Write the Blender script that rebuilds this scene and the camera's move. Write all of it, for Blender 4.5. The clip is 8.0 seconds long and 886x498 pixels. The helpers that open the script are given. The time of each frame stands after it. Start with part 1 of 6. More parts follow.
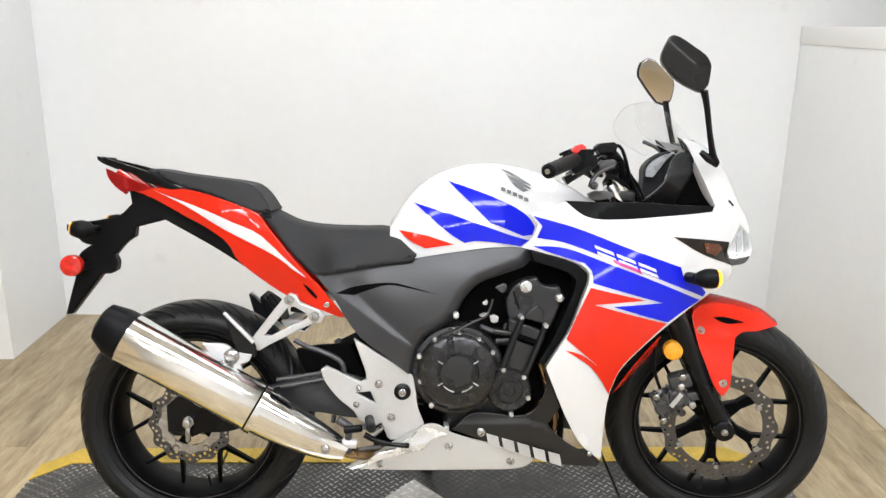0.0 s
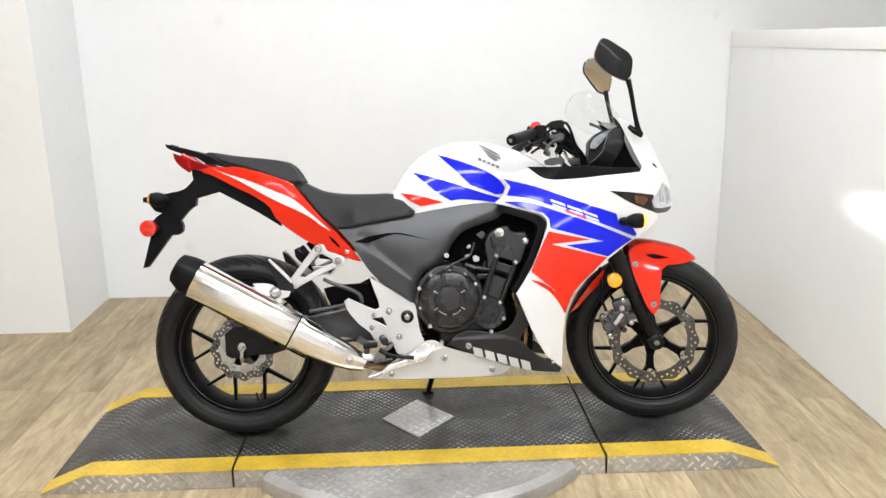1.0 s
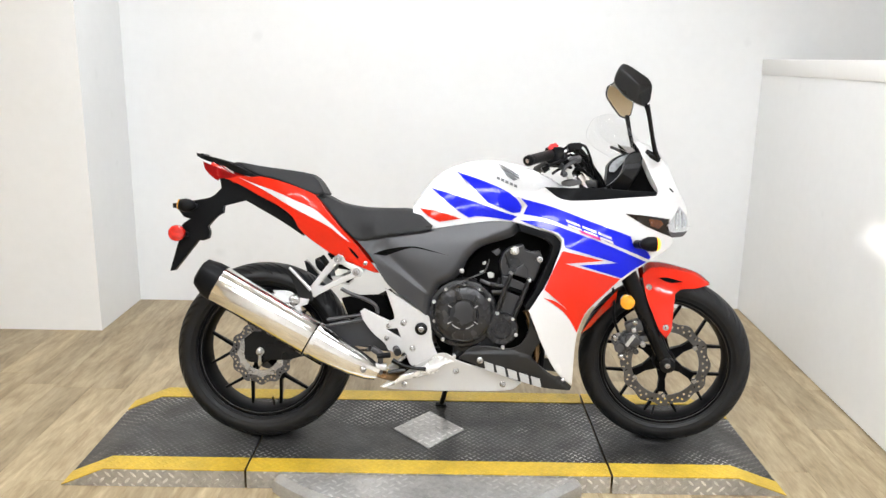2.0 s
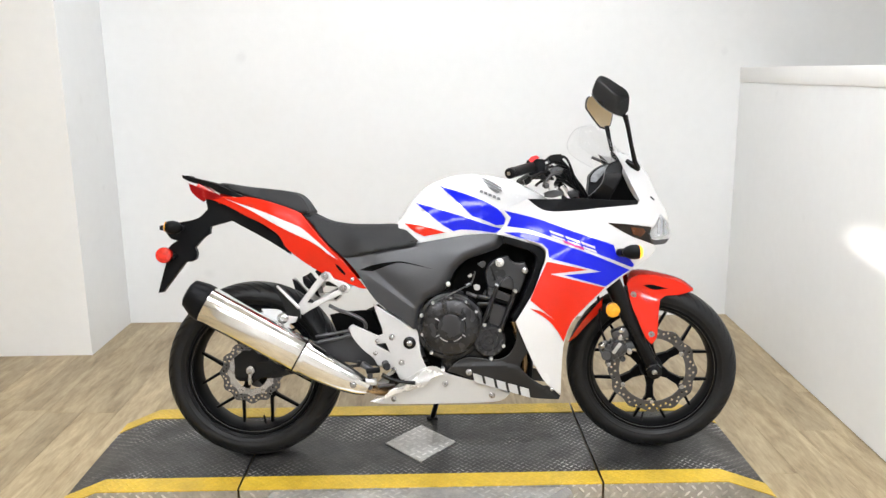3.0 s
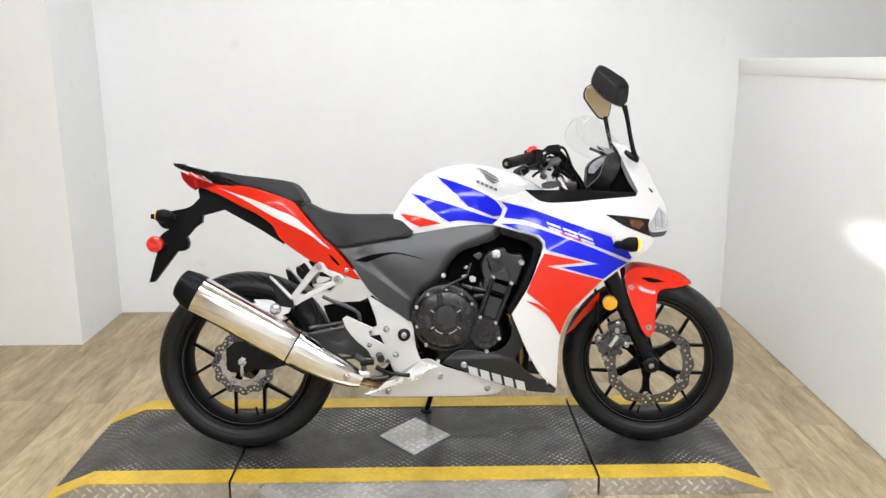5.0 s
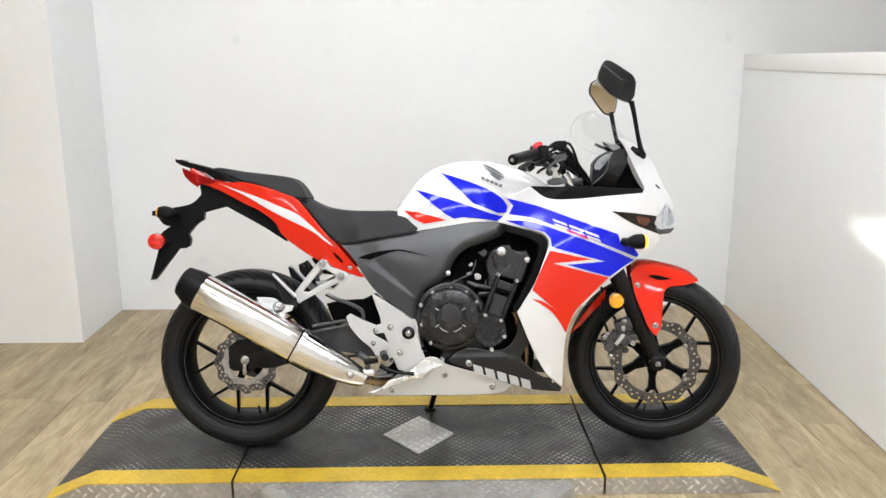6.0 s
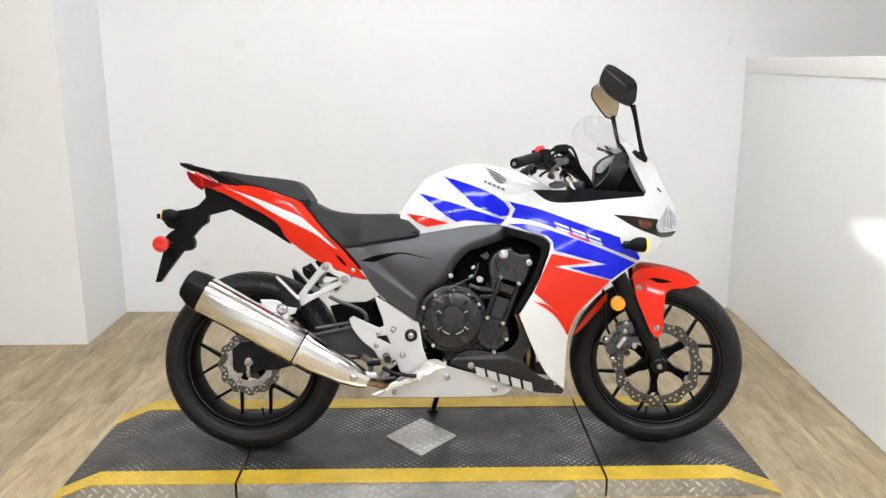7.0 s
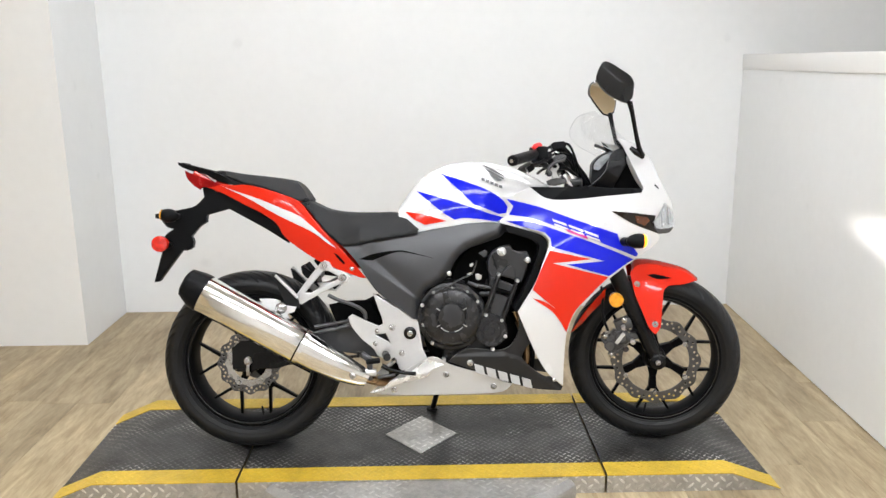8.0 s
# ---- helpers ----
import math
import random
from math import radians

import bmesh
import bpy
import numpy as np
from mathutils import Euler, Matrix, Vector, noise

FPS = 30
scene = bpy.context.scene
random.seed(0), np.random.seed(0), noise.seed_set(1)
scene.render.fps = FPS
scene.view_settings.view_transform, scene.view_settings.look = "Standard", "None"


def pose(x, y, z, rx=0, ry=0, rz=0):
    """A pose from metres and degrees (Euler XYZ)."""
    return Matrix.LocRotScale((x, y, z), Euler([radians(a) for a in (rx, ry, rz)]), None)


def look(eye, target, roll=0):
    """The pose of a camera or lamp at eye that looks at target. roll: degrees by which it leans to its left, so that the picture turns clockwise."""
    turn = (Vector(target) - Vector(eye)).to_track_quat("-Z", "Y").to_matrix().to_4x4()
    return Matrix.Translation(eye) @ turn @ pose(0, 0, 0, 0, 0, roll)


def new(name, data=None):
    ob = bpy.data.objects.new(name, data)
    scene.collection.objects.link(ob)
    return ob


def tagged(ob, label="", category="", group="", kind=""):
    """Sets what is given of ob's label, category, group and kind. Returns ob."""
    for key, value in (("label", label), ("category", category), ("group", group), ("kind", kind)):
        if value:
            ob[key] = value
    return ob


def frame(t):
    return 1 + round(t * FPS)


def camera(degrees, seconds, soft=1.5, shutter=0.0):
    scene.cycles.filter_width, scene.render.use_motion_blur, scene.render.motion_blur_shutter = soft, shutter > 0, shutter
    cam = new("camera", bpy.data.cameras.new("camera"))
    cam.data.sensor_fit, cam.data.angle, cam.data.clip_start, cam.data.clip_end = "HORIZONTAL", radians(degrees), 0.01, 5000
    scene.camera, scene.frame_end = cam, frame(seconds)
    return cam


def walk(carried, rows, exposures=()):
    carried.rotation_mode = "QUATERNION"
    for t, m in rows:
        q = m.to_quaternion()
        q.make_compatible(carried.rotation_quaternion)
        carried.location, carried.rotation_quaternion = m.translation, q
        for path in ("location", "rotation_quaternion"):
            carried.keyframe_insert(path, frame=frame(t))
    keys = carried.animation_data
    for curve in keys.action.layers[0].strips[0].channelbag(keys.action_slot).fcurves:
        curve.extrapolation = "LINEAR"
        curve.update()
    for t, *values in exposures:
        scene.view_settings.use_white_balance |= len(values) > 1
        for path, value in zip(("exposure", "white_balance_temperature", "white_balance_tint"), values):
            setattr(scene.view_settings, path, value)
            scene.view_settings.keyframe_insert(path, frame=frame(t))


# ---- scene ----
cam = camera(58.0, 8.0, soft=1.45)
PATH = [
    (0, (-0.113, -1.99, 1.32), (-0.045, -0.068, 0.771), 0.9),
    (0.2, (-0.096, -2.142, 1.331), (-0.078, -0.222, 0.771), 0.4),
    (0.5, (-0.125, -2.363, 1.297), (-0.091, -0.44, 0.746), -0.6),
    (0.7, (-0.148, -2.483, 1.293), (-0.109, -0.567, 0.721), -0.8),
    (1, (-0.146, -2.62, 1.299), (-0.051, -0.688, 0.791), -0.7),
    (1.2, (-0.151, -2.656, 1.297), (-0.069, -0.718, 0.809), 0.1),
    (1.5, (-0.105, -2.679, 1.316), (-0.102, -0.734, 0.85), 0.9),
    (1.7, (-0.090, -2.675, 1.311), (-0.084, -0.731, 0.841), 1.0),
    (2.8, (-0.078, -2.707, 1.311), (-0.056, -0.757, 0.865), -0.0),
    (3, (-0.066, -2.708, 1.314), (-0.038, -0.756, 0.881), -0.6),
    (3.5, (-0.062, -2.709, 1.314), (-0.022, -0.755, 0.888), -0.4),
    (4, (-0.063, -2.703, 1.307), (-0.026, -0.753, 0.865), -0.4),
    (4.5, (-0.073, -2.693, 1.308), (-0.03, -0.744, 0.86), -0.2),
    (4.7, (-0.070, -2.685, 1.306), (-0.028, -0.737, 0.855), -0.1),
    (5.8, (-0.084, -2.646, 1.308), (-0.037, -0.701, 0.846), -0.2),
    (6, (-0.087, -2.644, 1.301), (-0.043, -0.699, 0.838), -0.1),
    (6.5, (-0.088, -2.646, 1.304), (-0.046, -0.701, 0.84), 0.1),
    (7, (-0.085, -2.659, 1.306), (-0.049, -0.712, 0.849), -0.1),
    (7.5, (-0.082, -2.665, 1.304), (-0.046, -0.719, 0.846), -0.1),
    (8, (-0.081, -2.666, 1.303), (-0.044, -0.72, 0.844), -0.5),
]

EXPOSURES = [(0.0, -0.08), (1.0, -0.02), (1.5, 0.0), (3.0, -0.06), (3.5, -0.03), (4.5, -0.12), (6.0, -0.20), (8.0, -0.18)]
walk(cam, [(t, look(eye, target, roll)) for t, eye, target, roll in PATH], EXPOSURES)

# ---- light ----
FLOOR = -0.062
CEIL = 2.75
world = bpy.data.worlds.new("room_air")
world.use_nodes = True
world.node_tree.nodes["Background"].inputs["Color"].default_value = (0.9, 0.92, 1.0, 1)
world.node_tree.nodes["Background"].inputs["Strength"].default_value = 0.05
scene.world = world


# ---- materials ----
def mat(name, color, rough=0.5, metal=0.0, coat=0.0, vary=0.12, scale=6.0, bump=0.0, bump_scale=200.0, rough_vary=0.1, per_object=0.0, spec=0.5):
    """A Principled surface whose colour and gloss vary at a large and a small scale."""
    m = bpy.data.materials.new(name)
    m.use_nodes = True
    nt = m.node_tree
    n, l = nt.nodes, nt.links
    b = n["Principled BSDF"]
    b.inputs["Metallic"].default_value = metal
    b.inputs["Coat Weight"].default_value = coat
    b.inputs["Coat Roughness"].default_value = 0.04
    b.inputs["Specular IOR Level"].default_value = spec
    co = n.new("ShaderNodeTexCoord")
    big = n.new("ShaderNodeTexNoise")
    big.inputs["Scale"].default_value, big.inputs["Detail"].default_value = scale, 6
    small = n.new("ShaderNodeTexNoise")
    small.inputs["Scale"].default_value, small.inputs["Detail"].default_value = scale * 14, 3
    l.new(co.outputs["Object"], big.inputs["Vector"])
    l.new(co.outputs["Object"], small.inputs["Vector"])
    mix = n.new("ShaderNodeMath")
    mix.operation = "MULTIPLY_ADD"
    l.new(small.outputs["Fac"], mix.inputs[0])
    mix.inputs[1].default_value = 0.4
    l.new(big.outputs["Fac"], mix.inputs[2])
    ramp = n.new("ShaderNodeMapRange")
    ramp.inputs["From Min"].default_value, ramp.inputs["From Max"].default_value = 0.45, 0.95
    ramp.inputs["To Min"].default_value, ramp.inputs["To Max"].default_value = 1 - vary, 1 + vary * 0.6
    l.new(mix.outputs[0], ramp.inputs["Value"])
    col = n.new("ShaderNodeHueSaturation")
    col.inputs["Color"].default_value = (*color, 1)
    l.new(ramp.outputs[0], col.inputs["Value"])
    if per_object:
        info = n.new("ShaderNodeObjectInfo")
        pr = n.new("ShaderNodeMapRange")
        pr.inputs["To Min"].default_value, pr.inputs["To Max"].default_value = 1 - per_object, 1 + per_object
        l.new(info.outputs["Random"], pr.inputs["Value"])
        mm = n.new("ShaderNodeMath")
        mm.operation = "MULTIPLY"
        l.new(ramp.outputs[0], mm.inputs[0])
        l.new(pr.outputs[0], mm.inputs[1])
        l.new(mm.outputs[0], col.inputs["Value"])
    l.new(col.outputs["Color"], b.inputs["Base Color"])
    rr = n.new("ShaderNodeMapRange")
    rr.inputs["From Min"].default_value, rr.inputs["From Max"].default_value = 0.3, 0.7
    rr.inputs["To Min"].default_value, rr.inputs["To Max"].default_value = max(rough - rough_vary, 0.02), min(rough + rough_vary, 1)
    l.new(big.outputs["Fac"], rr.inputs["Value"])
    l.new(rr.outputs[0], b.inputs["Roughness"])
    if bump:
        bn = n.new("ShaderNodeTexNoise")
        bn.inputs["Scale"].default_value, bn.inputs["Detail"].default_value = bump_scale, 4
        l.new(co.outputs["Object"], bn.inputs["Vector"])
        bp = n.new("ShaderNodeBump")
        bp.inputs["Strength"].default_value, bp.inputs["Distance"].default_value = bump, 0.002
        l.new(bn.outputs["Fac"], bp.inputs["Height"])
        l.new(bp.outputs["Normal"], b.inputs["Normal"])
    return m


def glow(name, color, strength):
    m = bpy.data.materials.new(name)
    m.use_nodes = True
    b = m.node_tree.nodes["Principled BSDF"]
    b.inputs["Base Color"].default_value = (*color, 1)
    b.inputs["Emission Color"].default_value = (*color, 1)
    b.inputs["Emission Strength"].default_value = strength
    return m


WHITE = mat("white_paint", (0.63, 0.63, 0.63), 0.25, coat=1.0, vary=0.02, rough_vary=0.04)
BLUE = mat("blue_paint", (0.004, 0.010, 0.55), 0.22, spec=0.12, coat=0.32, vary=0.05, rough_vary=0.02)
RED = mat("red_paint", (0.61, 0.019, 0.0065), 0.22, spec=0.12, coat=0.45, vary=0.05, rough_vary=0.02)
MAGENTA = mat("magenta_decal", (0.5, 0.02, 0.25), 0.3, vary=0.05)
SILVER_INK = mat("silver_decal", (0.45, 0.45, 0.45), 0.35, metal=0.3, vary=0.05)
GREY_INK = mat("grey_decal", (0.11, 0.112, 0.118), 0.4, vary=0.05)
PLASTIC = mat("matt_black_plastic", (0.0042, 0.0044, 0.0052), 0.40, spec=0.11, vary=0.15, bump=0.12, bump_scale=900)
GLOSS_BLACK = mat("satin_black_paint", (0.003, 0.003, 0.0035), 0.26, spec=0.22, vary=0.2)
# Near-black with the shade of gaps, grooves and recesses put into the colour.
DARK = mat("cavity_shade", (0.002, 0.002, 0.002), 0.8, spec=0.05, vary=0.3)
VINYL = mat("black_seat_vinyl", (0.0108, 0.0112, 0.0123), 0.58, spec=0.30, vary=0.08, bump=0.35, bump_scale=600, rough_vary=0.02)
RUBBER = mat("tyre_rubber", (0.0088, 0.0090, 0.0096), 0.46, spec=0.24, vary=0.4, scale=14, bump=0.25, bump_scale=300, rough_vary=0.16)
SATIN = mat("satin_black_plastic", (0.0205, 0.0215, 0.0245), 0.38, spec=0.55, vary=0.15, bump=0.08, bump_scale=900)
CALIPER = mat("grey_caliper", (0.075, 0.075, 0.078), 0.36, metal=0.5, vary=0.3, scale=30, bump=0.15)
WHEEL = mat("black_wheel_paint", (0.003, 0.003, 0.0035), 0.48, spec=0.06, vary=0.2)
HEADS = mat("satin_black_casting", (0.023, 0.023, 0.0245), 0.34, metal=0.25, spec=0.5, vary=0.3, scale=18, bump=0.25, bump_scale=350)
BRIGHT = mat("bright_plated_metal", (0.52, 0.52, 0.515), 0.3, metal=0.6, vary=0.1, scale=30)
COVERS = mat("satin_engine_cover", (0.025, 0.025, 0.0265), 0.24, metal=0.45, spec=0.55, vary=0.3, scale=18, bump=0.2, bump_scale=400)
ENGINE = mat("engine_black", (0.009, 0.0092, 0.010), 0.30, metal=0.3, spec=0.5, vary=0.35, scale=18, bump=0.25, bump_scale=400)
ALU = mat("silver_painted_aluminium", (0.54, 0.54, 0.54), 0.38, metal=0.5, vary=0.08, bump=0.08, bump_scale=500)
STEEL = mat("polished_stainless", (0.82, 0.81, 0.79), 0.15, metal=1.0, vary=0.1, scale=10, rough_vary=0.07)
RIMEDGE = mat("gloss_black_rim_edge", (0.006, 0.006, 0.0065), 0.12, spec=0.6, coat=0.5, vary=0.2)
DISC = mat("brake_disc_steel", (0.115, 0.115, 0.12), 0.34, metal=1.0, vary=0.2, scale=20)
BOLT = mat("zinc_bolt", (0.40, 0.395, 0.39), 0.26, metal=0.9, vary=0.15, scale=40)
CHROME = mat("chrome", (0.85, 0.85, 0.86), 0.06, metal=1.0, vary=0.03)
AMBER = mat("amber_reflector", (0.85, 0.36, 0.008), 0.12, coat=0.6, vary=0.4, scale=70)
REDLENS = mat("red_reflector", (0.60, 0.018, 0.010), 0.12, coat=0.6, vary=0.45, scale=70)
TAILLENS = mat("deep_red_lens", (0.24, 0.004, 0.005), 0.2, spec=0.2, coat=0.05, vary=0.35, scale=40)
SMOKE = mat("smoked_lens", (0.012, 0.007, 0.004), 0.15, spec=0.2, coat=0.15, vary=0.3, scale=30)
BELLY = mat("black_fairing_plastic", (0.0085, 0.0085, 0.009), 0.36, spec=0.4, vary=0.15, bump=0.08, bump_scale=900)
SHELLB = mat("grey_black_plastic", (0.006, 0.006, 0.0063), 0.30, spec=0.35, vary=0.15, bump=0.08, bump_scale=900)
FACET = mat("lamp_reflector_facet", (0.70, 0.71, 0.73), 0.2, metal=0.7, vary=0.3, scale=40)
FACE = mat("pale_instrument_face", (0.22, 0.225, 0.235), 0.3, vary=0.3, scale=40)
AMBER_LIT = glow("lit_amber_lens", (1.0, 0.40, 0.02), 2.6)
REDSWITCH = mat("red_switch", (0.8, 0.02, 0.02), 0.4, vary=0.05)
FOLD = mat("polished_alloy", (0.70, 0.70, 0.69), 0.28, metal=0.55, vary=0.2, scale=22, bump=0.25, bump_scale=45, rough_vary=0.10)
SILVERP = mat("silver_paint", (0.52, 0.52, 0.515), 0.30, metal=0.35, coat=0.2, vary=0.03, rough_vary=0.02)
BRONZE = mat("heat_tinted_pipe", (0.34, 0.22, 0.12), 0.3, metal=1.0, vary=0.35, scale=20)
CHAIN = mat("oiled_chain", (0.06, 0.05, 0.04), 0.4, metal=0.8, vary=0.4, scale=60)
WALL = mat("white_wall_paint", (0.78, 0.79, 0.79), 0.42, vary=0.04, scale=1.5, bump=0.05, bump_scale=90, rough_vary=0.06)
nt = WALL.node_tree
mark, mr_, sc_, hs_ = nt.nodes.new("ShaderNodeTexNoise"), nt.nodes.new("ShaderNodeMapRange"), nt.nodes.new("ShaderNodeTexCoord"), nt.nodes.new("ShaderNodeHueSaturation")
mark.inputs["Scale"].default_value, mark.inputs["Detail"].default_value = 7.0, 1.5
mr_.inputs["From Min"].default_value, mr_.inputs["From Max"].default_value = 0.75, 0.82
mr_.inputs["To Min"].default_value, mr_.inputs["To Max"].default_value = 1.0, 0.94
nt.links.new(sc_.outputs["Object"], mark.inputs["Vector"])
nt.links.new(mark.outputs["Fac"], mr_.inputs["Value"])
nt.links.new(mr_.outputs[0], hs_.inputs["Value"])
base_in = nt.nodes["Principled BSDF"].inputs["Base Color"]
nt.links.new(base_in.links[0].from_socket, hs_.inputs["Color"])
nt.links.new(hs_.outputs["Color"], base_in)
CEILING = mat("ceiling_paint", (0.78, 0.77, 0.75), 0.8, vary=0.04, scale=2)
TRIM = mat("white_trim_gloss", (0.82, 0.81, 0.79), 0.3, vary=0.02, scale=3, rough_vary=0.0)
GAP = mat("plank_joint", (0.22, 0.16, 0.09), 0.8, vary=0.2)


def thin_clear(name, tint, gloss):
    """A thin clear sheet: light passes straight, with a little gloss that grows towards grazing angles."""
    m = bpy.data.materials.new(name)
    m.use_nodes = True
    n, l = m.node_tree.nodes, m.node_tree.links
    n.remove(n["Principled BSDF"])
    tr, gl, mx, lw = n.new("ShaderNodeBsdfTransparent"), n.new("ShaderNodeBsdfGlossy"), n.new("ShaderNodeMixShader"), n.new("ShaderNodeLayerWeight")
    tr.inputs["Color"].default_value = (*tint, 1)
    gl.inputs["Roughness"].default_value = 0.03
    lw.inputs["Blend"].default_value = 0.3
    mr = n.new("ShaderNodeMapRange")
    mr.inputs["To Min"].default_value, mr.inputs["To Max"].default_value = 0.02, gloss
    l.new(lw.outputs["Facing"], mr.inputs["Value"])
    l.new(mr.outputs[0], mx.inputs["Fac"])
    l.new(tr.outputs[0], mx.inputs[1])
    l.new(gl.outputs[0], mx.inputs[2])
    l.new(mx.outputs[0], n["Material Output"].inputs["Surface"])
    return m


CLEAR = thin_clear("clear_screen", (0.990, 0.991, 0.992), 0.07)
LENS = thin_clear("clear_lamp_lens", (0.96, 0.97, 0.98), 0.25)


TUBE = glow("lit_diffuser", (0.97, 1.0, 1.055), 34.0)
TUBE_BACK = glow("lit_diffuser_low", (0.97, 1.0, 1.055), 17.0)


def wood_material():
    """Pale greyish oak with grain along y, each plank a little different."""
    m = bpy.data.materials.new("oak_vinyl_plank")
    m.use_nodes = True
    n, l = m.node_tree.nodes, m.node_tree.links
    b = n["Principled BSDF"]
    co, info, mp = n.new("ShaderNodeTexCoord"), n.new("ShaderNodeObjectInfo"), n.new("ShaderNodeMapping")
    mp.inputs["Scale"].default_value = (1, 0.17, 1)
    off = n.new("ShaderNodeVectorMath")
    off.operation = "MULTIPLY_ADD"
    l.new(info.outputs["Random"], off.inputs[0])
    off.inputs[1].default_value = (37, 91, 13)
    l.new(co.outputs["Object"], off.inputs[2])
    l.new(off.outputs[0], mp.inputs["Vector"])
    grain, streak = n.new("ShaderNodeTexNoise"), n.new("ShaderNodeTexNoise")
    grain.inputs["Scale"].default_value, grain.inputs["Detail"].default_value = 90, 6
    streak.inputs["Scale"].default_value, streak.inputs["Detail"].default_value = 17, 6
    streak.inputs["Distortion"].default_value, grain.inputs["Distortion"].default_value = 0.8, 0.5
    l.new(mp.outputs[0], grain.inputs["Vector"])
    l.new(mp.outputs[0], streak.inputs["Vector"])
    ramp = n.new("ShaderNodeValToRGB")
    ramp.color_ramp.elements[0].position, ramp.color_ramp.elements[0].color = 0.30, (0.185, 0.130, 0.065, 1)
    ramp.color_ramp.elements[1].position, ramp.color_ramp.elements[1].color = 0.72, (0.50, 0.405, 0.255, 1)
    mix = n.new("ShaderNodeMath")
    mix.operation = "MULTIPLY_ADD"
    l.new(grain.outputs["Fac"], mix.inputs[0])
    mix.inputs[1].default_value = 0.38
    sc = n.new("ShaderNodeMath")
    sc.operation = "MULTIPLY"
    l.new(streak.outputs["Fac"], sc.inputs[0])
    sc.inputs[1].default_value = 0.64
    l.new(sc.outputs[0], mix.inputs[2])
    l.new(mix.outputs[0], ramp.inputs["Fac"])
    hs = n.new("ShaderNodeHueSaturation")
    pr = n.new("ShaderNodeMapRange")
    pr.inputs["To Min"].default_value, pr.inputs["To Max"].default_value = 0.82, 1.10
    l.new(info.outputs["Random"], pr.inputs["Value"])
    l.new(pr.outputs[0], hs.inputs["Value"])
    l.new(ramp.outputs["Color"], hs.inputs["Color"])
    l.new(hs.outputs["Color"], b.inputs["Base Color"])
    b.inputs["Roughness"].default_value = 0.42
    bp = n.new("ShaderNodeBump")
    bp.inputs["Strength"].default_value, bp.inputs["Distance"].default_value = 0.15, 0.001
    l.new(grain.outputs["Fac"], bp.inputs["Height"])
    l.new(bp.outputs["Normal"], b.inputs["Normal"])
    return m


WOOD = wood_material()


